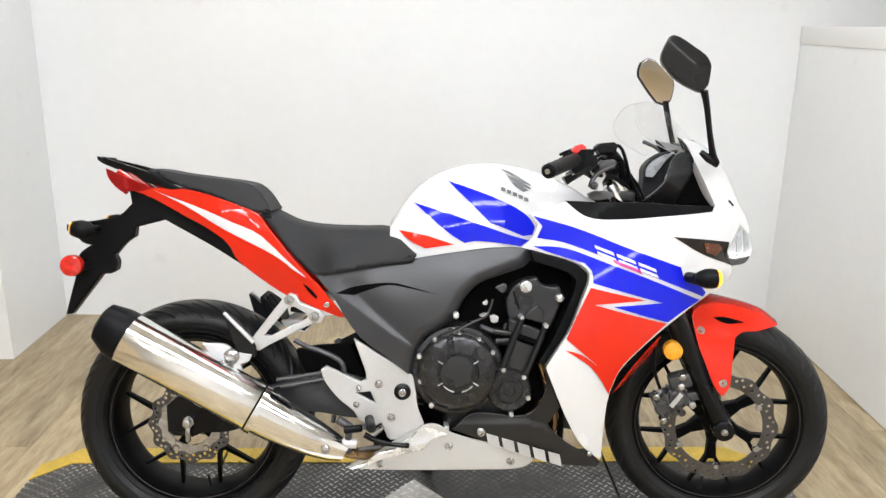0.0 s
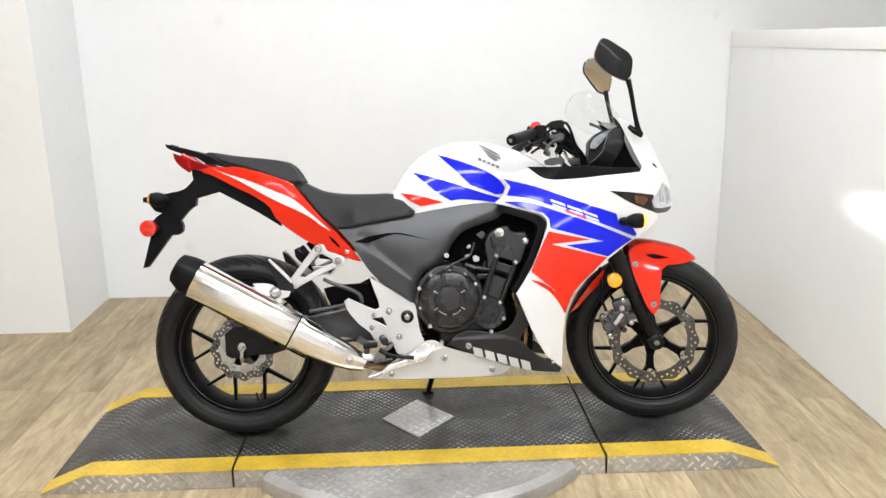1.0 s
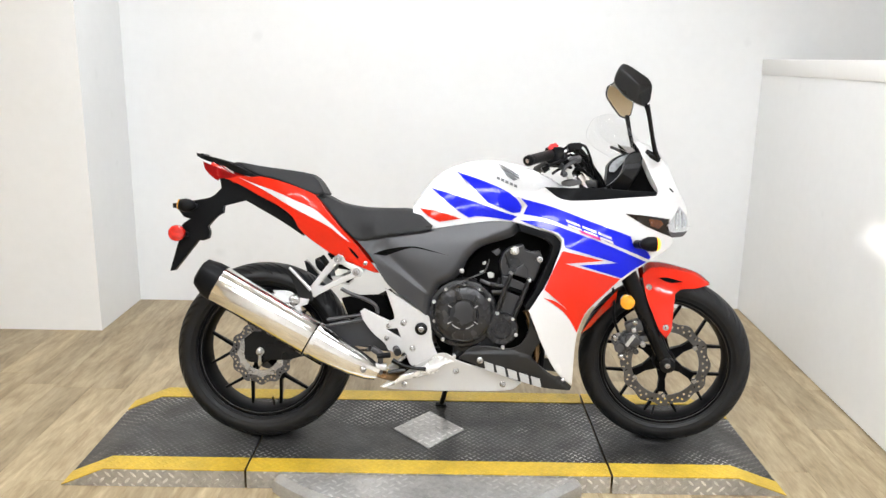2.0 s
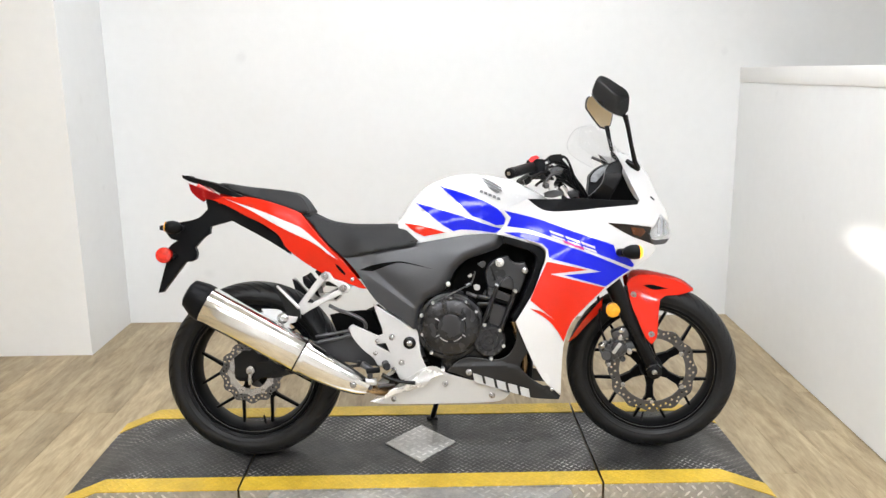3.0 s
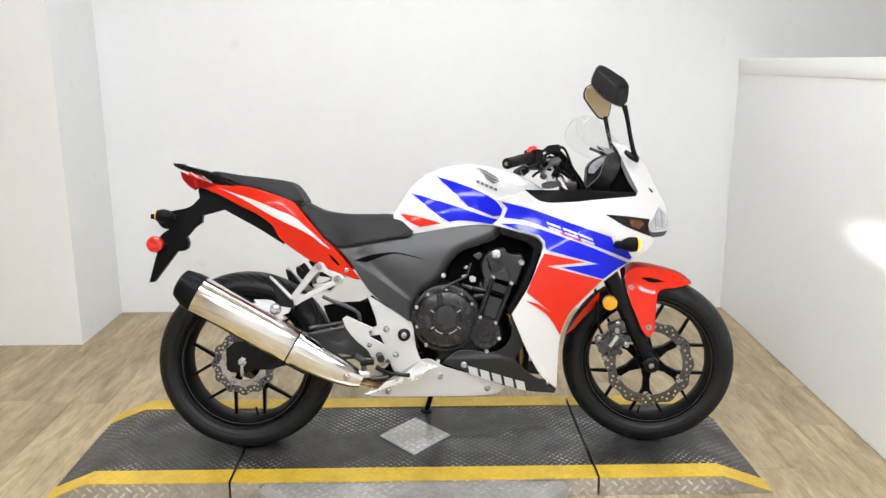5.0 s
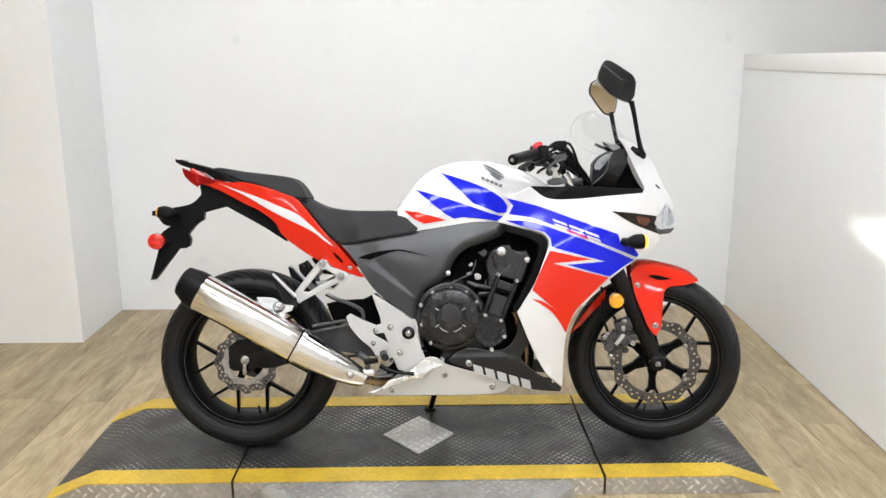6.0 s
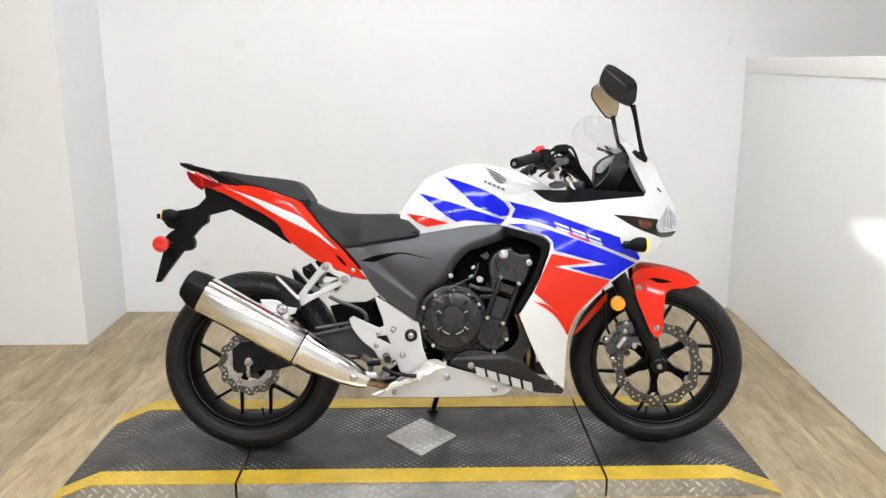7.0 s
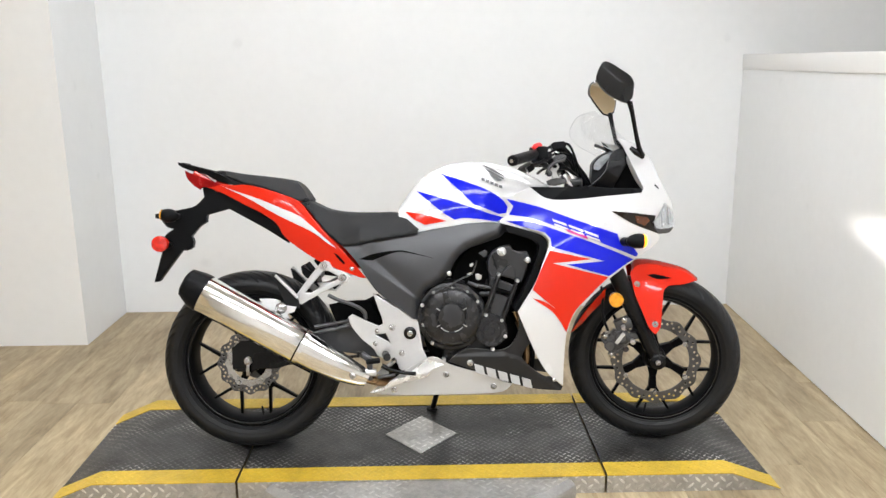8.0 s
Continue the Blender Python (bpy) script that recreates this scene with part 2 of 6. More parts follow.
def tread_material(name, base, tip, rough, metal, pitch, tip_amount, upright=False, dirt_range=(0.45, 2.0), worn=None):
    """Checker plate: short raised bars, turned a quarter from one cell to the next, worn to bare metal on their tops."""
    m = bpy.data.materials.new(name)
    m.use_nodes = True
    n, l = m.node_tree.nodes, m.node_tree.links
    b = n["Principled BSDF"]
    co = n.new("ShaderNodeTexCoord")
    mp = n.new("ShaderNodeMapping")
    mp.inputs["Rotation"].default_value = (0, 0, radians(45))
    mp.inputs["Scale"].default_value = (1 / pitch,) * 3
    if upright:
        s0, c0 = n.new("ShaderNodeSeparateXYZ"), n.new("ShaderNodeCombineXYZ")
        l.new(co.outputs["Object"], s0.inputs[0])
        l.new(s0.outputs[0], c0.inputs[0])
        l.new(s0.outputs[2], c0.inputs[1])
        l.new(c0.outputs[0], mp.inputs["Vector"])
    else:
        l.new(co.outputs["Object"], mp.inputs["Vector"])
    sep = n.new("ShaderNodeSeparateXYZ")
    l.new(mp.outputs[0], sep.inputs[0])

    def op(kind, a, c=None, d=None):
        q = n.new("ShaderNodeMath")
        q.operation = kind
        for i, v in enumerate((a, c, d)):
            if v is None:
                continue
            if isinstance(v, (int, float)):
                q.inputs[i].default_value = v
            else:
                l.new(v, q.inputs[i])
        return q.outputs[0]

    x, y = sep.outputs[0], sep.outputs[1]
    fx, fy = op("SUBTRACT", op("FRACT", x), 0.5), op("SUBTRACT", op("FRACT", y), 0.5)
    odd = op("MODULO", op("ADD", op("ADD", op("FLOOR", x), op("FLOOR", y)), 1000), 2)
    even = op("SUBTRACT", 1, odd)
    u = op("ADD", op("MULTIPLY", fx, odd), op("MULTIPLY", fy, even))
    v = op("ADD", op("MULTIPLY", fy, odd), op("MULTIPLY", fx, even))
    r = op("ADD", op("POWER", op("DIVIDE", op("ABSOLUTE", u), 0.46), 2), op("POWER", op("DIVIDE", op("ABSOLUTE", v), 0.15), 2))
    mr = n.new("ShaderNodeMapRange")
    mr.interpolation_type = "SMOOTHSTEP"
    mr.inputs["From Min"].default_value, mr.inputs["From Max"].default_value = 1.15, 0.55
    l.new(r, mr.inputs["Value"])
    height = mr.outputs[0]
    if worn:
        # a band along x where wheels and boots have worn the bars down
        rag = n.new("ShaderNodeTexNoise")
        rag.inputs["Scale"].default_value, rag.inputs["Detail"].default_value = 7.0, 6
        l.new(co.outputs["Object"], rag.inputs["Vector"])
        place = n.new("ShaderNodeSeparateXYZ")
        l.new(co.outputs["Object"], place.inputs[0])
        off = op("ADD", op("ABSOLUTE", op("SUBTRACT", place.outputs[1], worn[0])), op("MULTIPLY", op("SUBTRACT", rag.outputs["Fac"], 0.5), 0.30))
        flat = n.new("ShaderNodeMapRange")
        flat.interpolation_type = "SMOOTHSTEP"
        flat.inputs["From Min"].default_value, flat.inputs["From Max"].default_value = worn[1] - 0.04, worn[1] + 0.04
        flat.inputs["To Min"].default_value, flat.inputs["To Max"].default_value = 0.22, 1.0
        l.new(off, flat.inputs["Value"])
        height = op("MULTIPLY", height, flat.outputs[0])
    dirt, fine = n.new("ShaderNodeTexNoise"), n.new("ShaderNodeTexNoise")
    dirt.inputs["Scale"].default_value, dirt.inputs["Detail"].default_value = 3.2, 8
    fine.inputs["Scale"].default_value, fine.inputs["Detail"].default_value = 60, 4
    l.new(co.outputs["Object"], dirt.inputs["Vector"])
    l.new(co.outputs["Object"], fine.inputs["Vector"])
    wear = n.new("ShaderNodeMapRange")
    wear.inputs["From Min"].default_value, wear.inputs["From Max"].default_value = 0.42, 0.68
    wear.inputs["To Max"].default_value = tip_amount
    l.new(dirt.outputs["Fac"], wear.inputs["Value"])
    fac = op("MULTIPLY", height, wear.outputs[0])
    mixc = n.new("ShaderNodeMix")
    mixc.data_type = "RGBA"
    l.new(fac, mixc.inputs["Factor"])
    mixc.inputs["A"].default_value, mixc.inputs["B"].default_value = (*base, 1), (*tip, 1)
    hs = n.new("ShaderNodeHueSaturation")
    vr = n.new("ShaderNodeMapRange")
    vr.inputs["From Min"].default_value, vr.inputs["From Max"].default_value = 0.3, 0.7
    vr.inputs["To Min"].default_value, vr.inputs["To Max"].default_value = dirt_range
    l.new(op("ADD", op("MULTIPLY", dirt.outputs["Fac"], 0.6), op("MULTIPLY", fine.outputs["Fac"], 0.4)), vr.inputs["Value"])
    blot, scuff = n.new("ShaderNodeTexNoise"), n.new("ShaderNodeTexNoise")
    blot.inputs["Scale"].default_value, blot.inputs["Detail"].default_value = 9.0, 10
    scuff.inputs["Scale"].default_value, scuff.inputs["Detail"].default_value = 150, 5
    l.new(co.outputs["Object"], blot.inputs["Vector"])
    l.new(co.outputs["Object"], scuff.inputs["Vector"])
    bl = n.new("ShaderNodeMapRange")
    bl.inputs["From Min"].default_value, bl.inputs["From Max"].default_value = 0.38, 0.56
    bl.inputs["To Min"].default_value, bl.inputs["To Max"].default_value = 0.42 if dirt_range[0] < 0.6 else 0.85, 1.0
    l.new(blot.outputs["Fac"], bl.inputs["Value"])
    sf = n.new("ShaderNodeMapRange")
    sf.inputs["From Min"].default_value, sf.inputs["From Max"].default_value = 0.60, 0.74
    sf.inputs["To Min"].default_value, sf.inputs["To Max"].default_value = 1.0, 2.2 if dirt_range[0] < 0.6 else 1.2
    l.new(scuff.outputs["Fac"], sf.inputs["Value"])
    l.new(op("MULTIPLY", op("MULTIPLY", vr.outputs[0], bl.outputs[0]), sf.outputs[0]), hs.inputs["Value"])
    l.new(mixc.outputs["Result"], hs.inputs["Color"])
    l.new(hs.outputs["Color"], b.inputs["Base Color"])
    b.inputs["Metallic"].default_value = metal
    b.inputs["Roughness"].default_value = rough
    bp = n.new("ShaderNodeBump")
    bp.inputs["Strength"].default_value, bp.inputs["Distance"].default_value = 1.0, 0.003
    l.new(op("ADD", height, op("MULTIPLY", fine.outputs["Fac"], 0.15)), bp.inputs["Height"])
    l.new(bp.outputs["Normal"], b.inputs["Normal"])
    return m


DECK = tread_material("dark_checker_plate", (0.037, 0.036, 0.035), (0.56, 0.55, 0.53), 0.40, 0.15, 0.0195, 0.95, worn=(-0.10, 0.115))
PLATE = tread_material("bare_checker_plate", (0.50, 0.49, 0.47), (0.90, 0.89, 0.86), 0.30, 0.6, 0.029, 1.1, False, (0.72, 1.35))
YELLOW = tread_material("yellow_safety_paint", (0.62, 0.42, 0.040), (0.72, 0.52, 0.07), 0.42, 0.0, 0.0185, 0.7, False, (0.78, 1.22))
PLATE_UP = tread_material("bare_checker_skirt", (0.46, 0.455, 0.44), (0.90, 0.89, 0.87), 0.28, 0.7, 0.029, 1.2, True, (0.75, 1.3))


# ---- mesh helpers ----
def finish(me, angle=38):
    for p in me.polygons:
        p.use_smooth = True
    me.set_sharp_from_angle(angle=radians(angle))
    return me


def mesh_from(name, verts, faces, material, angle=38):
    me = bpy.data.meshes.new(name)
    me.from_pydata([tuple(v) for v in verts], [], faces)
    me.materials.append(material)
    me.update()
    return finish(me, angle)


def part(name, bm, material, parent, label=""):
    """Links a bmesh, or a mesh, as one mesh object under a thing or a part."""
    if isinstance(bm, bpy.types.Mesh):
        me = bm
    else:
        bmesh.ops.recalc_face_normals(bm, faces=bm.faces)
        me = bpy.data.meshes.new(name)
        bm.to_mesh(me)
        bm.free()
        me.materials.append(material)
        finish(me)
    ob = new(name, me)
    ob.parent = parent
    return tagged(ob, label) if label else ob


def smooth_loop(points, step=0.012, corner=42):
    """A closed outline through the points, curved but for sharp corners."""
    P = [Vector(p) for p in points]
    n = len(P)
    tang = []
    for i in range(n):
        a, b = P[i] - P[i - 1], P[(i + 1) % n] - P[i]
        turn = a.angle(b, 0.0)
        tang.append(None if turn > radians(corner) else (P[(i + 1) % n] - P[i - 1]).normalized())
    out = []
    for i in range(n):
        p, q = P[i], P[(i + 1) % n]
        d = (q - p).length
        k = max(1, int(round(d / step)))
        ta, tb = tang[i] or (q - p).normalized(), tang[(i + 1) % n] or (q - p).normalized()
        for j in range(k):
            s = j / k
            h1, h2 = 2 * s**3 - 3 * s * s + 1, s**3 - 2 * s * s + s
            h3, h4 = -2 * s**3 + 3 * s * s, s**3 - s * s
            out.append(p * h1 + ta * d * h2 + q * h3 + tb * d * h4)
    return out


def sheet(ctrl):
    """A smooth height over (x, z) through a few control heights (a thin plate)."""
    P = np.array(ctrl, float)
    n = len(P)

    def k(r2):
        return np.where(r2 > 1e-12, r2 * np.log(np.maximum(r2, 1e-12)), 0)

    D = ((P[:, None, :2] - P[None, :, :2]) ** 2).sum(2)
    A = np.zeros((n + 3, n + 3))
    A[:n, :n] = k(D) + 1e-4 * np.eye(n)
    A[:n, n], A[:n, n + 1:], A[n:, :n] = 1, P[:, :2], np.column_stack([np.ones(n), P[:, :2]]).T
    w = np.linalg.solve(A, np.r_[P[:, 2], 0, 0, 0])
    return lambda x, z: float(w[:n] @ k(((P[:, :2] - (x, z)) ** 2).sum(1)) + w[n] + w[n + 1] * x + w[n + 2] * z)


def shell(outline, depth, thick=0.004, holes=(), grid=0.016, edge=0.003, smooth=True, mirror=False, back=None, corner=42, true_normals=None):
    """A panel: an outline in (x, z), bent over y = depth(x, z), with thickness towards +y and a rounded rim. back: a flat y to fill to."""
    if not callable(depth):
        flat = depth
        depth = lambda x, z: flat
    bm = bmesh.new()
    soft_rim = bm.verts.layers.float.new("soft_rim")
    for loop in (outline, *holes):
        pts = smooth_loop(loop, corner=corner) if smooth else [Vector(p) for p in loop]
        vs = [bm.verts.new((p.x, 0, p.y)) for p in pts]
        for i in range(len(vs)):
            bm.edges.new((vs[i - 1], vs[i]))
    bmesh.ops.triangle_fill(bm, use_beauty=True, edges=bm.edges[:], normal=(0, -1, 0))
    if edge:
        bmesh.ops.inset_region(bm, faces=bm.faces[:], thickness=edge, use_boundary=True, use_even_offset=False)
    for v in bm.verts:
        v[soft_rim] = 1.0 if edge and v.is_boundary else 0.0
    xs, zs = [v.co.x for v in bm.verts], [v.co.z for v in bm.verts]
    if grid:
        for axis, lo, hi in ((0, min(xs), max(xs)), (2, min(zs), max(zs))):
            for q in range(math.floor(lo / grid) + 1, math.ceil(hi / grid)):
                co, no = [0, 0, 0], [0, 0, 0]
                co[axis], no[axis] = q * grid, 1
                bmesh.ops.bisect_plane(bm, geom=bm.verts[:] + bm.edges[:] + bm.faces[:], dist=1e-5, plane_co=co, plane_no=no)
    bm.verts.index_update()
    front, faces, normals = [], [], []
    for v in bm.verts:
        x, z, h = v.co.x, v.co.z, 0.0012
        front.append((x, depth(x, z) + edge * 0.8 * v[soft_rim], z))
        gx, gz = (depth(x + h, z) - depth(x - h, z)) / (2 * h), (depth(x, z + h) - depth(x, z - h)) / (2 * h)
        normals.append((0, 0, 0) if v[soft_rim] > 0.5 else Vector((gx, -1, gz)).normalized())
    for f in bm.faces:
        ids = [v.index for v in f.verts]
        faces.append(ids if f.normal.y < 0 else ids[::-1])
    n = len(front)
    rear = [(x, (y + thick) if back is None else max(back, y + 0.001), z) for x, y, z in front]
    allf = faces + [[i + n for i in reversed(f)] for f in faces]
    have = {(f[i - 1], f[i]) for f in faces for i in range(len(f))}
    for a, b in have:
        if (b, a) not in have:
            allf.append([b, a, a + n, b + n])
    verts = front + rear
    bm.free()
    if mirror:
        verts = [(x, -y, z) for x, y, z in verts]
        allf = [f[::-1] for f in allf]
        normals = [(q[0], -q[1], q[2]) for q in normals]
    if true_normals is not None:
        # loops of the front take the bent surface's own normal; rim and back keep the mesh's
        for i, f in enumerate(allf):
            true_normals += [normals[k] if i < len(faces) else (0, 0, 0) for k in f]
    return verts, allf


def panel(name, outline, depth, material, parent, label="", **kw):
    normals = []
    v, f = shell(outline, depth, true_normals=normals, **kw)
    me = mesh_from(name, v, f, material)
    me.normals_split_custom_set([tuple(q) for q in normals])
    return part(name, me, None, parent, label)


def box(bm, x0, x1, y0, y1, z0, z1, bevel=0.0, turn=None):
    made = bmesh.ops.create_cube(bm, size=1)["verts"]
    for v in made:
        v.co = Vector(((x0 + x1) / 2 + v.co.x * (x1 - x0), (y0 + y1) / 2 + v.co.y * (y1 - y0), (z0 + z1) / 2 + v.co.z * (z1 - z0)))
    if bevel:
        es = list({e for v in made for e in v.link_edges})
        made = list({v for f in bmesh.ops.bevel(bm, geom=es, offset=bevel, segments=2, affect="EDGES", profile=0.5)["faces"] for v in f.verts} | {v for v in made if v.is_valid})
    if turn is not None:
        bmesh.ops.transform(bm, matrix=turn, verts=[v for v in made if v.is_valid])
    return bm


def revolve(bm, profile, centre, axis=(0, 1, 0), seg=32, cap=True):
    """Turns a profile of (distance along the axis, radius) round the axis through centre."""
    ax = Vector(axis).normalized()
    s = ax.orthogonal().normalized()
    t = ax.cross(s)
    rings = []
    for d, r in profile:
        rings.append([bm.verts.new(Vector(centre) + ax * d + (s * math.cos(a) + t * math.sin(a)) * r) for a in (2 * math.pi * i / seg for i in range(seg))])
    for a, b in zip(rings, rings[1:]):
        for i in range(seg):
            bm.faces.new((a[i - 1], a[i], b[i], b[i - 1]))
    if cap:
        bm.faces.new(rings[0][::-1])
        bm.faces.new(rings[-1])
    return bm


def rod(bm, a, b, r, r2=None, seg=14):
    a, b = Vector(a), Vector(b)
    d = (b - a).length
    r2 = r if r2 is None else r2
    c = min(r, r2) * 0.25
    return revolve(bm, [(0, r - c), (c, r), (d - c, r2), (d, r2 - c)], a, b - a, seg)


def pipe(bm, points, radius, seg=10, sub=6):
    """A bent tube through points; radius a number or one for each point."""
    P = [Vector(p) for p in points]
    R = [radius] * len(P) if isinstance(radius, (int, float)) else radius
    path, rad = [], []
    for i in range(len(P) - 1):
        p0, p1, p2, p3 = P[max(i - 1, 0)], P[i], P[i + 1], P[min(i + 2, len(P) - 1)]
        for j in range(sub):
            s = j / sub
            path.append(0.5 * (2 * p1 + (p2 - p0) * s + (2 * p0 - 5 * p1 + 4 * p2 - p3) * s * s + (3 * p1 - p0 - 3 * p2 + p3) * s**3))
            rad.append(R[i] + (R[i + 1] - R[i]) * s)
    path.append(P[-1])
    rad.append(R[-1])
    side, rings = None, []
    for i, p in enumerate(path):
        d = (path[min(i + 1, len(path) - 1)] - path[max(i - 1, 0)]).normalized()
        side = d.orthogonal().normalized() if side is None else (side - d * side.dot(d)).normalized()
        up = d.cross(side)
        rings.append([bm.verts.new(p + (side * math.cos(a) + up * math.sin(a)) * rad[i]) for a in (2 * math.pi * k / seg for k in range(seg))])
    for a, b in zip(rings, rings[1:]):
        for i in range(seg):
            bm.faces.new((a[i - 1], a[i], b[i], b[i - 1]))
    bm.faces.new(rings[0][::-1])
    bm.faces.new(rings[-1])
    return bm


def loft(stations, seg=20, power=2.4, flat_bottom=True):
    """A closed body of cross-sections (x, z_low, z_high, half width), rounded over the top."""
    verts, faces = [], []
    for x, z0, z1, w in stations:
        for k in range(seg + 1):
            a = math.pi * k / seg
            ca, sa = math.cos(a), math.sin(a)
            y = -w * math.copysign(abs(ca) ** (2 / power), ca)
            verts.append((x, y, z0 + (z1 - z0) * abs(sa) ** (2 / power)))
    m = seg + 1
    for i in range(len(stations) - 1):
        for k in range(seg):
            a = i * m + k
            faces.append((a, a + m, a + m + 1, a + 1))
        faces.append((i * m, i * m + seg, (i + 1) * m + seg, (i + 1) * m))
    faces.append(tuple(range(m)))
    faces.append(tuple(reversed(range((len(stations) - 1) * m, len(stations) * m))))
    return verts, faces


# ---- room ----
def slab(name, x0, x1, y0, y1, z0, z1, material, label, category, bevel=0.0):
    bm = bmesh.new()
    box(bm, x0, x1, y0, y1, z0, z1, bevel)
    ob = part(name, bm, material, None)
    return tagged(ob, label, category, kind="structure")


# Tones of two unseen closing walls, set for what the bike reflects.
DIM = mat("pale_wall_paint", (0.76, 0.76, 0.75), 0.7, vary=0.15, scale=2)
TAN = mat("tan_wall_paint", (0.78, 0.64, 0.42), 0.6, vary=0.08, scale=2)
BACK, RIGHT, PIER_X, PIER_Y = 1.668, 1.610, -1.783, 1.138
floor = slab("floor", -4.2, 4.2, -5.2, 2.0, FLOOR - 0.12, FLOOR - 0.004, GAP, "subfloor under pale oak planks", "floor")
slab("wall_back", PIER_X, 4.2, BACK, BACK + 0.12, FLOOR - 0.004, CEIL, WALL, "smooth white painted back wall", "wall")
slab("wall_pier", -4.2, PIER_X, PIER_Y, BACK + 0.12, FLOOR - 0.004, CEIL, WALL, "white painted pier standing forward of the back wall", "wall")
half = slab("wall_half", 0, 0.11, -4.8, 0, FLOOR + 0.005, 1.30, WALL, "chest-high white painted partition wall with a capping board", "wall")
half.matrix_basis = pose(RIGHT, BACK - 0.003, 0, 0, 0, -2.3)
cap = slab("trim_cap", -0.006, 0.126, -4.8, -0.001, 1.243, 1.322, TRIM, "white glossy capping board on the partition", "trim", 0.004)
cap.matrix_basis = half.matrix_basis
slab("wall_left", -4.32, -4.2, -5.2, PIER_Y, FLOOR - 0.12, CEIL, TAN, "unseen closing wall, tan to tint the mirror's reflection", "wall")
slab("wall_far_right", 4.2, 4.32, -5.2, BACK, FLOOR - 0.12, CEIL, WALL, "white painted wall beyond the partition", "wall")
slab("wall_front", -4.2, 4.2, -5.32, -5.2, FLOOR - 0.12, CEIL, DIM, "unseen closing wall, pale to brighten reflections", "wall")
slab("ceiling", -4.2, 4.2, -5.2, 2.0, CEIL, CEIL + 0.1, CEILING, "plain pale ceiling", "ceiling")


def ceiling_light(x, y, lx, ly):
    th = new("ceiling_light")
    th.location = (x, y, CEIL)
    bm = bmesh.new()
    box(bm, -lx / 2 - 0.02, lx / 2 + 0.02, -ly / 2 - 0.02, ly / 2 + 0.02, -0.05, -0.001, 0.004)
    part("housing", bm, TRIM, th)
    bm = bmesh.new()
    box(bm, -lx / 2, lx / 2, -ly / 2, ly / 2, -0.058, -0.052)
    part("diffuser", bm, TUBE if y < 0 else TUBE_BACK, th)
    tagged(th, "lit rectangular ceiling light with a white diffuser", "lamp", "ceiling lights")
    return th


# All out of view; the y = -3.7 row is added to brighten reflections.
for lx, ly in ((-1.5, -1.7), (-0.1, -1.7), (1.3, -1.7), (-0.85, 0.4), (0.7, 0.4), (-1.5, -3.7), (-0.1, -3.7), (1.3, -3.7)):
    ceiling_light(lx, ly, 1.2, 0.32)

# low beam of the motorcycle's headlamp, falling on the partition
beam = bpy.data.lights.new("headlamp_beam", "SPOT")
beam.energy, beam.spot_size, beam.spot_blend, beam.shadow_soft_size, beam.color = 34, radians(70), 0.9, 0.03, (1.0, 0.93, 0.85)
beam_ob = new("headlamp_beam", beam)
beam_ob.matrix_basis = look((0.79, 0.02, 0.80), (1.60, -0.06, 0.66)) @ Matrix.Diagonal((1.0, 0.17, 1.0, 1.0))

# ---- lift ----
lift = new("motorcycle_lift")
lift.location = (0, 0, 0)
tagged(lift, "low motorcycle lift of dark checker plate with yellow edges", "lift")
Y_FRONT, Y_BACK, STRIPE = -0.345, 0.302, 0.085
SEAM_L, SEAM_R, TAIL_TOP, TAIL_END, NOSE_TOP, NOSE_END = -0.703, 0.482, -1.16, -1.30, 0.89, 1.052


def deck(name, xs, y0, y1, lift_by, material, parent, thick, label=""):
    """A plate along x that follows the heights given as (x, z)."""
    bm = bmesh.new()
    rows = []
    for y in (y0, y1):
        rows.append([bm.verts.new((x, y, z + lift_by)) for x, z in xs])
        rows.append([bm.verts.new((x, y, max(z + lift_by - thick, FLOOR + 0.0005) if z + lift_by - thick < FLOOR else z + lift_by - thick)) for x, z in xs])
    t0, b0, t1, b1 = rows
    for i in range(len(xs) - 1):
        bm.faces.new((t0[i], t0[i + 1], t1[i + 1], t1[i]))
        bm.faces.new((b0[i], b1[i], b1[i + 1], b0[i + 1]))
        bm.faces.new((t0[i], b0[i], b0[i + 1], t0[i + 1]))
        bm.faces.new((t1[i], t1[i + 1], b1[i + 1], b1[i]))
    bm.faces.new((t0[0], t1[0], b1[0], b0[0]))
    bm.faces.new((t0[-1], b0[-1], b1[-1], t1[-1]))
    return part(name, bm, material, parent, label)


SECTIONS = (
    ("rear_ramp", [(TAIL_END, FLOOR + 0.004), (TAIL_TOP, 0.0), (SEAM_L - 0.004, 0.0)]),
    ("centre_deck", [(SEAM_L + 0.004, 0.0), (SEAM_R - 0.004, 0.0)]),
    ("front_ramp", [(SEAM_R + 0.004, 0.0), (NOSE_TOP, 0.0), (NOSE_END, FLOOR + 0.004)]),
)
